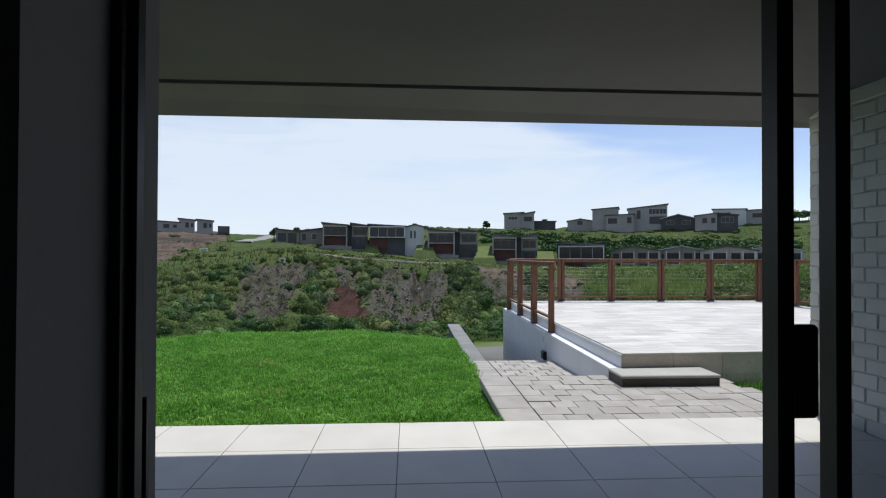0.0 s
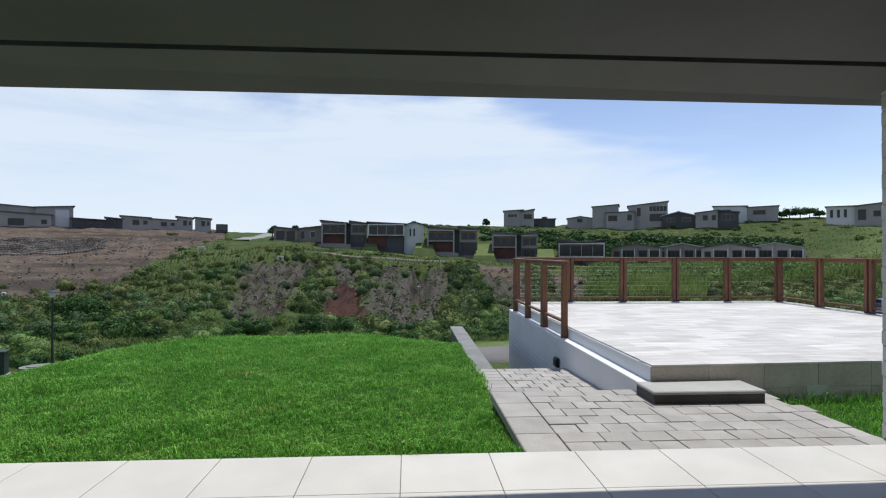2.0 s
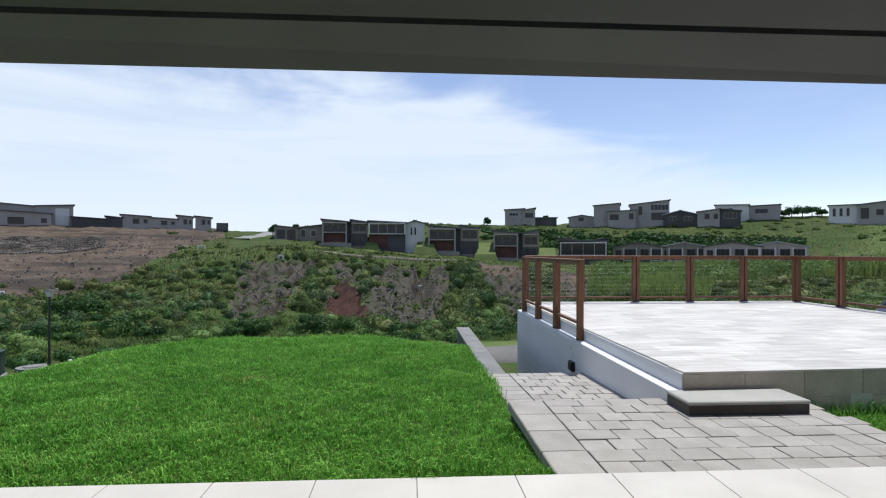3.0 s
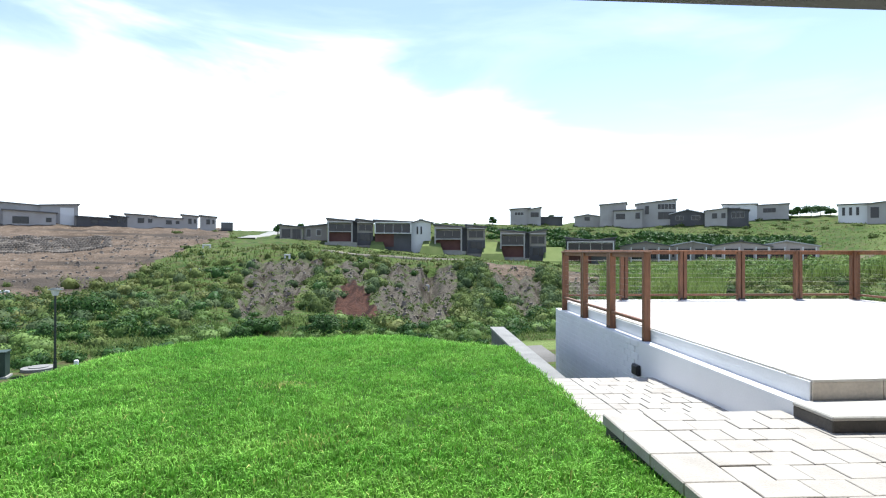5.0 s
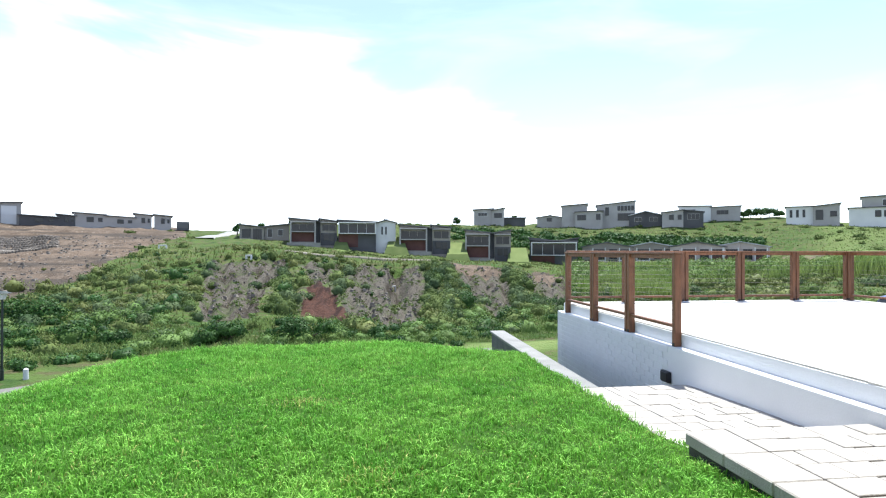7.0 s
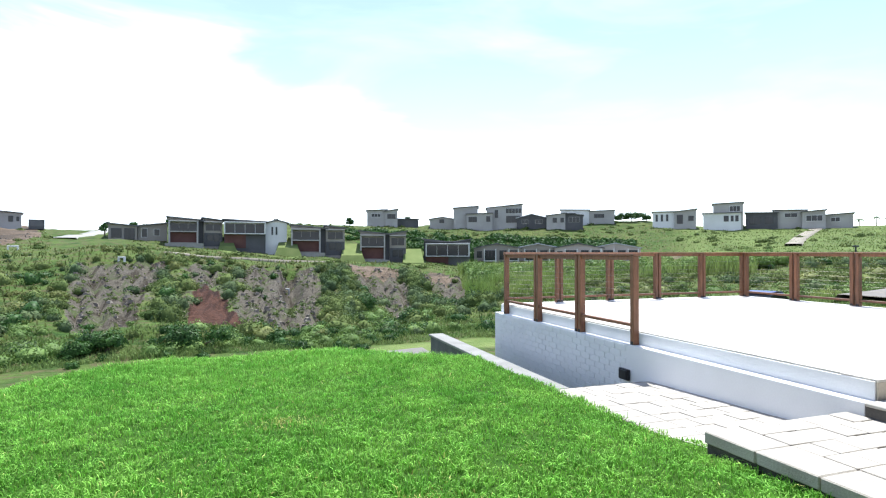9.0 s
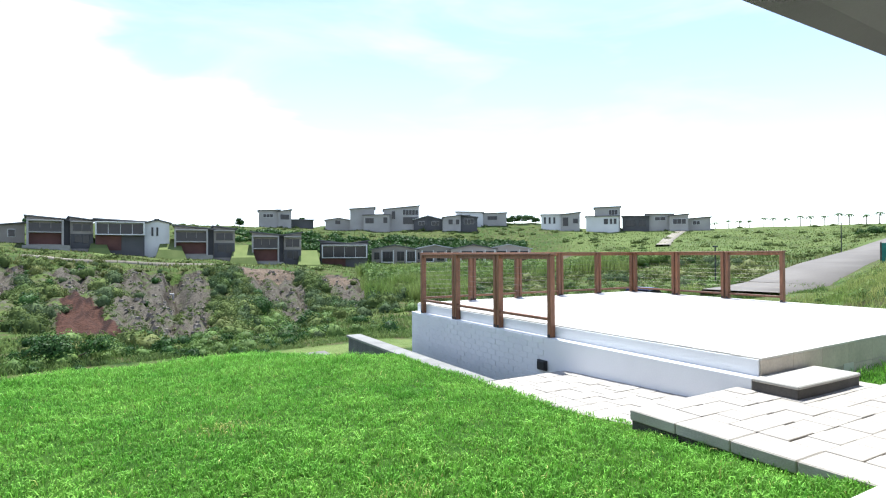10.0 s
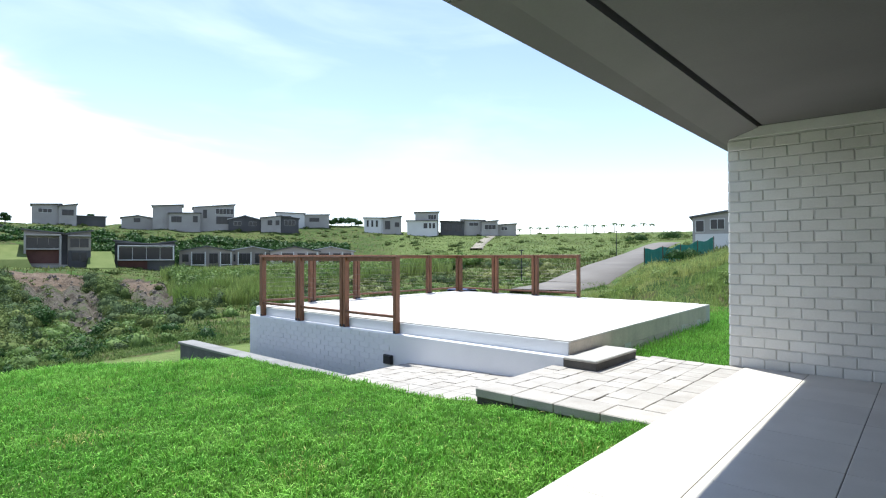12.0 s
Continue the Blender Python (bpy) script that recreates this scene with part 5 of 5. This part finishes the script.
def build_houses():
    # the near row, stepping down the slope
    house("low grey-beige house with a shaded stoep", -11.4, 112, 3.5, [(-4.6, -0.2, 0, 8, 2.9, 2.5, M_HGREY), (-0.1, 4.6, 0.6, 9, 2.6, 3.2, M_HGREY)],
          [(-4.2, -2.6, 0.5, 2.2, 0, M_HDARK, 0), (-2.2, -0.6, 0.2, 2.2, 0, M_HDARK, 1), (0.4, 1.4, 0.6, 2.3, 0.6, M_HWHITE, 0), (2.4, 3.4, 0.9, 2.2, 0.6, M_HWHITE, 0)], [(-0.08, 4.5, -1.4, 0.0, 0.6, M_HBRICK)])
    duplex("grey two-storey house with brick below tall windows", -6.7, 105, 3.0, 8.6, 4.4, gable=True)
    framed("dark house with a white-framed window band and white wing", -1.35, 105, 2.8, 10.6, 4.4)
    duplex("grey two-storey house with red brick panel and paired roofs", 4.7, 105, 1.4, 9.8, 5.0, gable=True)
    duplex("grey two-storey house with inward sloping roofs", 11.3, 106, 0.05, 8.8, 5.4)
    framed("dark flat house with a white-framed window band", 18.1, 115, -1.8, 9.2, 5.6, wing=False)
    for a, z, x0, x1, rise in ((-4.0, 2.6, -0.8, 0.9, 1.7), (1.75, 2.4, -1.5, 1.3, 1.9), (8.1, 1.0, -1.6, 1.5, 2.2), (14.4, -0.4, -1.6, 1.6, 2.6)):
        bank(a, 106, z, x0, x1, rise)
    for k, (a, lab) in enumerate(((24.3, "grey house with a shallow roof behind reeds"), (28.5, "grey house with white pillars and pale roof"), (32.6, "pale house with brick-red balcony walls"), (36.2, "white house with dark balcony openings"))):
        wl_ = (M_HGREY, M_HGREY, M_HPINK, M_HPINK)[k]
        ob = house(lab, a - 0.9, 126 + (k % 2), -1.7, [(-5.3, 0.0, 0, 8, 4.1, 5.1, wl_), (0.02, 5.3, 0.3, 8, 5.1, 4.1, wl_)],
                   [(-4.7, -3.5, 1.9, 3.5, 0, M_HDARK, 0), (-2.9, -0.4, 1.5, 3.7, 0, M_HDARK, 2), (0.5, 2.2, 1.5, 3.7, 0.3, M_HDARK, 1), (2.7, 4.7, 1.5, 3.7, 0.3, M_HDARK, 2), (-2.9, -0.6, -0.6, 1.0, 0, M_HDARK, 1), (2.7, 4.6, -0.6, 1.0, 0.3, M_HDARK, 1)],
                   [(-4.9, -3.2, -1, 1.2, 0, M_HBRICK), (0.4, 2.3, -1, 1.3, 0.3, M_HBRICK if k > 1 else M_HDARK)], roof=M_HROOFL if k in (1, 3) else M_HROOF)
        for x0, x1, yy in ((-3.1, -0.2, 0.0), (2.5, 4.9, 0.3)):
            part("balcony_slab", block(x0, x1, yy - 1.2, yy, 1.15, 1.35, 0.02), M_HWHITE, ob)
            for px in (x0 + 0.05, x1 - 0.25):
                part("pillar", block(px, px + 0.2, yy - 1.2, yy - 1.0, -1.5, 4.0, 0.01), M_HWHITE, ob)
            part("balustrade", block(x0 + 0.3, x1 - 0.3, yy - 1.16, yy - 1.1, 1.35, 2.2), M_HBRICK if k > 1 else M_GLASSFAR, ob)
    # the ridge
    house("grey flat-roofed house on the ridge", 11.6, 165, 10.4, [(-4.4, 1.4, 0, 7, 3.6, 3.9, M_HRIDGE), (1.0, 4.6, -0.8, 6, 3.4, 4.0, M_HRIDGE), (4.6, 11.0, 1, 6, 1.2, 1.2, M_HDARK)], [(-3.2, -0.4, 1.7, 2.8, 0, M_HWHITE, 2), (1.6, 4.0, 1.2, 2.6, -0.8, M_HDARK, 1)])
    house("low grey house with a hipped roof on the ridge", 17.9, 168, 10.2, [(-3.8, 0, 0, 6, 1.5, 2.1, M_HRIDGE), (0.01, 3.8, 0, 6, 2.1, 1.5, M_HRIDGE)], [(-0.9, 0.6, 0.4, 1.5, 0, M_HDARK, 0)])
    house("large grey stepped house with sloping roofs and glazed corner", 22.7, 165, 10.0, [(-10.4, -3.2, 0, 9, 4.9, 5.4, M_HRIDGE), (-6.4, 1.2, -1.5, 6, 3.0, 3.2, M_HRIDGE), (-0.4, 10.2, 0.4, 9, 4.9, 6.0, M_HRIDGE)],
          [(-5.9, -3.4, 0.6, 2.2, -1.5, M_HDARK, 1), (-0.6, 0.6, 0.7, 2.4, -1.5, M_HDARK, 0), (2.0, 3.0, 2.0, 4.4, 0.4, M_HDARK, 0), (5.2, 10.0, 3.2, 4.9, 0.4, M_HWHITE, 4), (5.4, 9.8, 0.5, 2.6, 0.4, M_HDARK, 2)])
    house("low house with a pale hipped roof on the ridge", 27.2, 165, 9.6, [(-4.4, 0, 0, 7, 2.2, 3.3, M_HDARK), (0.01, 4.4, 0, 7, 3.3, 2.2, M_HDARK)], [(-3, -1, 0.5, 1.7, 0, M_HRIDGE, 1), (1, 3.2, 0.5, 1.7, 0, M_HRIDGE, 1)], roof=M_HROOFL)
    house("grey bungalow with dark roof on the ridge", 30.6, 163, 9.7, [(-5.4, 0, 0, 6, 2.6, 3.2, M_HRIDGE), (0.01, 5.0, 0.4, 6, 3.2, 2.6, M_HDARK)], [(-3.6, -2.4, 0.6, 2.0, 0, M_HDARK, 0), (-1.4, -0.4, 0.6, 2.0, 0, M_HDARK, 0), (1.0, 4.0, 0.6, 2.2, 0.4, M_HRIDGE, 2)])
    house("pale flat-roofed house on the ridge", 33.0, 174, 10.4, [(-8.5, 0, 0, 6, 4.4, 4.2, M_HWHITE), (0.02, 7.5, 0.3, 6, 3.8, 4.0, M_HRIDGE)], [(-6.5, -4.0, 2.2, 3.4, 0, M_HDARK, 1), (1.5, 4.5, 1.8, 3.0, 0.3, M_HDARK, 2)])
    house("white-walled house with dark roof on the ridge", 41.0, 168, 9.2, [(-5.8, 0.4, 0, 8, 3.9, 3.9, M_HWHITE), (0.0, 5.6, -0.6, 8, 3.8, 4.4, M_HRIDGE)], [(-5.0, -4.4, 1.2, 3.2, 0, M_HDARK, 0), (-3.6, -3.0, 1.2, 3.2, 0, M_HDARK, 0), (-2.2, -1.6, 1.2, 3.2, 0, M_HDARK, 0), (0.6, 2.2, 0.4, 3.0, -0.6, M_HDARK, 0), (3.6, 5.0, 1.2, 2.6, -0.6, M_HDARK, 0)])
    house("tall white house with grey upper storey on the ridge", 45.2, 168, 8.9, [(-4.9, 4.4, 0, 8, 3.4, 3.4, M_HWHITE), (-2.4, 4.9, 0.5, 8, 6.0, 6.2, M_HRIDGE)], [(0.2, 1.4, 1.1, 2.7, 0, M_HDARK, 0), (1.9, 2.6, 1.1, 2.7, 0, M_HDARK, 0), (3.0, 3.8, 1.1, 2.7, 0, M_HDARK, 0), (1.6, 4.2, 3.8, 5.4, 0.5, M_HWHITE, 2)])
    house("long dark-roofed house on the ridge", 50.1, 170, 8.8, [(-9.0, -1.5, 0, 7, 3.5, 3.3, M_HDARK), (-2.4, 5.0, 0.8, 8, 4.0, 3.8, M_HRIDGE), (4.0, 9.0, -0.4, 6, 3.2, 3.6, M_HRIDGE)], [(-8, -5.4, 0.4, 2.4, 0, M_HDARK, 2), (-4.4, -2.4, 0.4, 2.4, 0, M_HDARK, 1), (0, 3, 2.0, 3.2, 0.8, M_HWHITE, 1), (4.8, 8.4, 0.8, 2.4, -0.4, M_HWHITE, 2)])
    house("small grey house at the end of the ridge row", 54.0, 172, 8.8, [(-3.4, 3.2, 0, 6, 2.3, 2.7, M_HRIDGE)], [(-1.5, 0.5, 0.6, 1.8, 0, M_HWHITE, 1)])
    # the building site on the other shoulder
    house("unfinished grey house with a tall white panel", -33.2, 150, 7.0, [(-8.0, 0.4, 2, 9, 4.8, 4.3, M_HRIDGE), (-0.6, 6.4, 1, 9, 4.4, 4.9, M_HRIDGE), (-7.0, 2.2, -1.5, 2, 3.0, 2.6, M_HRIDGE)], [(-5.4, -2.6, 0.2, 1.7, -1.5, M_HDARK, 1), (0.4, 1.4, 0.6, 1.6, -1.5, M_HDARK, 0)], [(3.0, 5.6, 0.2, 4.1, 1.0, M_HWHITE)])
    for a, w, h, mt in ((-29.6, 6.8, 1.8, M_HDARK), (-27.7, 3.4, 2.2, M_HDARK), (-26.0, 6.2, 2.7, M_HRIDGE), (-23.7, 6.0, 2.2, M_HRIDGE), (-21.9, 3.6, 2.9, M_HRIDGE), (-20.3, 3.7, 2.8, M_HRIDGE)):
        house("plain grey unfinished house on the building site", a, 150, 7.2, [(-w / 2, w / 2, 0, 6, h + 0.15, h - 0.15, mt)], [(-w * 0.1, w * 0.12, 0.3 * h, 0.75 * h, 0, M_HDARK, 0), (w * 0.26, w * 0.4, 0.35 * h, 0.7 * h, 0, M_HDARK, 0)])
    # the house by the climbing road
    house("grey house with a sloping dark roof above a white wall", 75.6, 70, 2.0, [(-4.9, 5, 0, 8, 3.9, 5.4, M_HRIDGE)], [(-3.0, -1.4, 2.4, 3.7, 0, M_HWHITE, 1), (0.4, 2.6, 2.4, 3.8, 0, M_HWHITE, 1), (-4.6, -3.6, 2.1, 3.6, 0, M_HWHITE, 0)], [(-4.6, 5, -1.5, 1.9, 0, M_HWHITE)], group="")


build_houses()


# ---- things along the roads ----
def street_lamp(az, r, h):
    x, y = at(az, r)
    ob = thing("street_lamp", "dark green street lamp with a flat-capped lantern", "street lamp", (x, y, height(x, y) - 0.05))
    part("base", tube((0, 0, 0), (0, 0, 0.5), 0.075, n=12), M_POLE, ob)
    part("pole", tube((0, 0, 0.5), (0, 0, h - 0.35), 0.05, 0.045, 12), M_POLE, ob)
    lan = part("lantern", tube((0, 0, h - 0.35), (0, 0, h - 0.08), 0.11, 0.2, 12), M_HWHITE, ob, "pale frosted lantern")
    part("cap", tube((0, 0, h - 0.08), (0, 0, h), 0.34, 0.12, 16), M_POLE, lan)


def wires_pole(az, r, h, label):
    x, y = at(az, r)
    ob = thing("lamp_pole", label, "pole", (x, y, height(x, y) - 0.1), group="poles by the hill road")
    part("pole", tube((0, 0, 0), (0, 0, h), 0.07, 0.05, 8), M_POLE, ob)
    part("head", block(-0.25, 0.25, -0.08, 0.08, h, h + 0.12, 0.02), M_POLE, ob)


street_lamp(-33.5, 31.6, 3.95)

def parked_car(x, y, rz):
    ob = thing("car", "dark blue hatchback parked on rough ground below the terrace", "car", (x, y, height(x, y) + 0.02), rz)
    paint = surf("dark blue car paint", (0.02, 0.022, 0.09), (0.028, 0.03, 0.11), 1.0, 0.25, 0, 20, stain=0.05)
    rubber = surf("tyre rubber", (0.015, 0.015, 0.015), (0.025, 0.025, 0.025), 6, 0.9, 0.1, 60)

    def loft(rows):
        """Cross-sections (x, half width, bottom, top) skinned into one closed, softly rounded hull."""
        bm = bmesh.new()
        rings = []
        for px, w, lo, hi in rows:
            m = 0.82 * hi + 0.18 * lo
            rings.append([bm.verts.new((px, py, pz)) for py, pz in ((-w, lo), (-w, m), (-0.86 * w, hi), (0.86 * w, hi), (w, m), (w, lo))])
        for p, q in zip(rings, rings[1:]):
            for i in range(6):
                bm.faces.new((p[i], p[(i + 1) % 6], q[(i + 1) % 6], q[i]))
        bm.faces.new(rings[0])
        bm.faces.new(rings[-1])
        bmesh.ops.recalc_face_normals(bm, faces=bm.faces)
        return bm

    part("body", loft([(-1.95, 0.68, 0.35, 0.62), (-1.85, 0.78, 0.25, 0.80), (-0.9, 0.84, 0.22, 0.92), (0.6, 0.84, 0.22, 0.94), (1.75, 0.80, 0.24, 0.96), (1.9, 0.74, 0.3, 0.85)]), paint, ob)
    part("cabin", loft([(-0.95, 0.74, 0.90, 0.93), (-0.3, 0.68, 0.90, 1.38), (0.5, 0.66, 0.90, 1.44), (1.35, 0.66, 0.92, 1.36), (1.75, 0.72, 0.92, 0.97)]), M_GLASSFAR, ob, "dark tinted cabin glass")
    part("roof", loft([(-0.4, 0.62, 1.35, 1.40), (0.5, 0.64, 1.40, 1.47), (1.42, 0.62, 1.34, 1.39)]), paint, ob)
    for sx in (-1.2, 1.2):
        for sy in (-0.8, 0.8):
            tyre = part("wheel", tube((sx, sy - 0.1, 0.3), (sx, sy + 0.1, 0.3), 0.3, n=20), rubber, ob)
            part("rim", tube((sx, sy - 0.108, 0.3), (sx, sy + 0.108, 0.3), 0.19, n=14), M_STEEL, tyre)
    for sy in (-0.55, 0.55):
        part("headlight", block(-1.94, -1.80, sy - 0.16, sy + 0.16, 0.60, 0.74, 0.03), M_HWHITE, ob)


parked_car(23.3, 20.4, radians(200))
wires_pole(53.7, 47, 3.0, "slim dark street pole on the grass slope")
wires_pole(64.6, 84, 4.0, "slim dark street pole beside the road")


def build_roadside():
    x, y = at(-37.6, 31.4)
    ob = thing("electrical_kiosk", "dark green steel electrical kiosk on a plinth", "kiosk", (x, y, height(x, y) - 0.03), radians(20))
    part("plinth", block(-0.6, 0.6, -0.4, 0.4, 0, 0.12, 0.01), M_KERB, ob)
    part("body", block(-0.52, 0.52, -0.34, 0.34, 0.12, 1.15, 0.015), M_GREENBOX, ob)
    part("lid", block(-0.56, 0.56, -0.38, 0.38, 1.15, 1.22, 0.02), M_GREENBOX, ob)
    part("door", block(-0.46, -0.01, -0.352, -0.338, 0.18, 1.1, 0.004), M_GREENBOX, ob)
    part("door", block(0.01, 0.46, -0.352, -0.338, 0.18, 1.1, 0.004), M_GREENBOX, ob)
    x, y = at(-34.6, 32.2)
    ob = thing("manhole_slab", "round grey concrete manhole slab", "manhole", (x, y, height(x, y) + 0.02))
    part("ring", tube((0, 0, -0.1), (0, 0, 0.12), 0.7, n=24), M_COPING, ob)
    part("cover", tube((0, 0, 0.12), (0, 0, 0.16), 0.4, n=20), M_COPING, ob)
    x, y = at(-32.0, 31.2)
    ob = thing("bollard", "short white concrete bollard", "bollard", (x, y, height(x, y) - 0.02))
    part("post", tube((0, 0, 0), (0, 0, 0.46), 0.11, 0.1, 12), M_HWHITE, ob)
    part("cap", tube((0, 0, 0.46), (0, 0, 0.5), 0.1, 0.06, 12), M_HWHITE, ob)
    for az, r, s, rz in ((-36.6, 62, 1.6, 0.3), (-21.8, 66, 1.1, 1.0), (-20.6, 92, 1.2, 0.2), (1.0, 72, 0.9, 0.5), (-13.2, 76, 0.9, -0.4)):
        x, y = at(az, r)
        ob = thing("drain_headwall", "small white concrete drain headwall in the slope", "headwall", (x, y, height(x, y) + 0.15), rz, group="drain headwalls")
        part("beam", block(-s / 2, s / 2, -0.12, 0.12, 0.25 * s, 0.25 * s + 0.18, 0.02), M_HWHITE, ob)
        part("leg", block(-s / 2, -s / 2 + 0.18, -0.12, 0.12, -0.8, 0.25 * s, 0.02), M_HWHITE, ob)
        part("leg", block(s / 2 - 0.18, s / 2, -0.12, 0.12, -0.8, 0.25 * s, 0.02), M_HWHITE, ob)
    rng = np.random.default_rng(5)
    A, R = np.meshgrid(np.arange(-40, -28.5, 0.22), np.arange(100, 126, 0.9))
    A = (A + np.where(np.arange(len(A)) % 2, 0.11, 0)[:, None]).ravel()
    R = R.ravel()
    x, y = R * np.sin(np.radians(A)), R * np.cos(np.radians(A)) - 2
    keep = rng.uniform(0, 1, len(x)) < 0.94
    x, y, A = x[keep], y[keep], A[keep]
    box = np.array([[-0.18, -0.3, -0.3], [0.18, -0.3, -0.3], [0.18, 0.3, -0.3], [-0.18, 0.3, -0.3], [-0.18, -0.3, 0.22], [0.18, -0.3, 0.22], [0.18, 0.3, 0.26], [-0.18, 0.3, 0.26]])
    v = (box[None] + np.stack([x, y, land(x, y)], -1)[:, None]).reshape(-1, 3)
    q = np.array([[4, 5, 6, 7], [0, 1, 5, 4], [1, 2, 6, 5], [2, 3, 7, 6], [3, 0, 4, 7]])
    f = (np.arange(len(x))[:, None, None] * 8 + q[None]).reshape(-1, 4)
    tagged(new("block_embankment", arrays("block_embankment", v, f, surf("dark retaining blocks", (0.17, 0.143, 0.118), (0.24, 0.205, 0.17), 0.3, 0.9, 0.1, 5, island=0.3))), "stepped dark concrete retaining blocks on the cut bank", "retaining blocks", kind="stuff")
    x, y = at(-18.6, 150)
    ob = thing("site_container", "dark brown storage container on the building site", "container", (x, y, 7.1), radians(18.6))
    part("body", block(-1.4, 1.4, -1.2, 1.2, -0.6, 1.5, 0.04), M_HDARK, ob)
    part("door", block(-1.1, 1.1, -1.24, -1.19, 0.0, 1.3, 0.01), M_HROOF, ob)
    fence = thing("shade_net_fence", "sagging green shade-net fence round a building plot", "fence")
    posts = [(66.6, 52), (68.4, 53), (70.1, 54), (71.7, 55), (73.2, 57)]
    for (a0, r0), (a1, r1) in zip(posts, posts[1:]):
        bm = bmesh.new()
        rows = []
        for k in range(9):
            t = k / 8
            x, y = at(a0 + (a1 - a0) * t, r0 + (r1 - r0) * t)
            g = height(x, y)
            top = 1.55 - 0.16 * math.sin(math.pi * t) + 0.05 * math.sin(9 * t)
            wob = 0.06 * math.sin(11 * t)
            rows.append([bm.verts.new((x + wob, y + d, g + hh)) for hh, d in ((-0.2, 0), (top, 0), (top, 0.03), (-0.2, 0.03))])
        for a, b in zip(rows, rows[1:]):
            for i in range(4):
                bm.faces.new((a[i], b[i], b[(i + 1) % 4], a[(i + 1) % 4]))
        part("net", bm, M_NET, fence)
    for a, r in posts:
        x, y = at(a, r)
        g = height(x, y)
        part("post", tube((x, y - 0.04, g - 0.3), (x, y - 0.04, g + 1.65), 0.04, n=8), M_BARK, fence)


build_roadside()

# ---- the built setting, with its many pieces ----
build_walls()
build_doors()
build_terrace()
build_railing()
build_path()
build_patio()
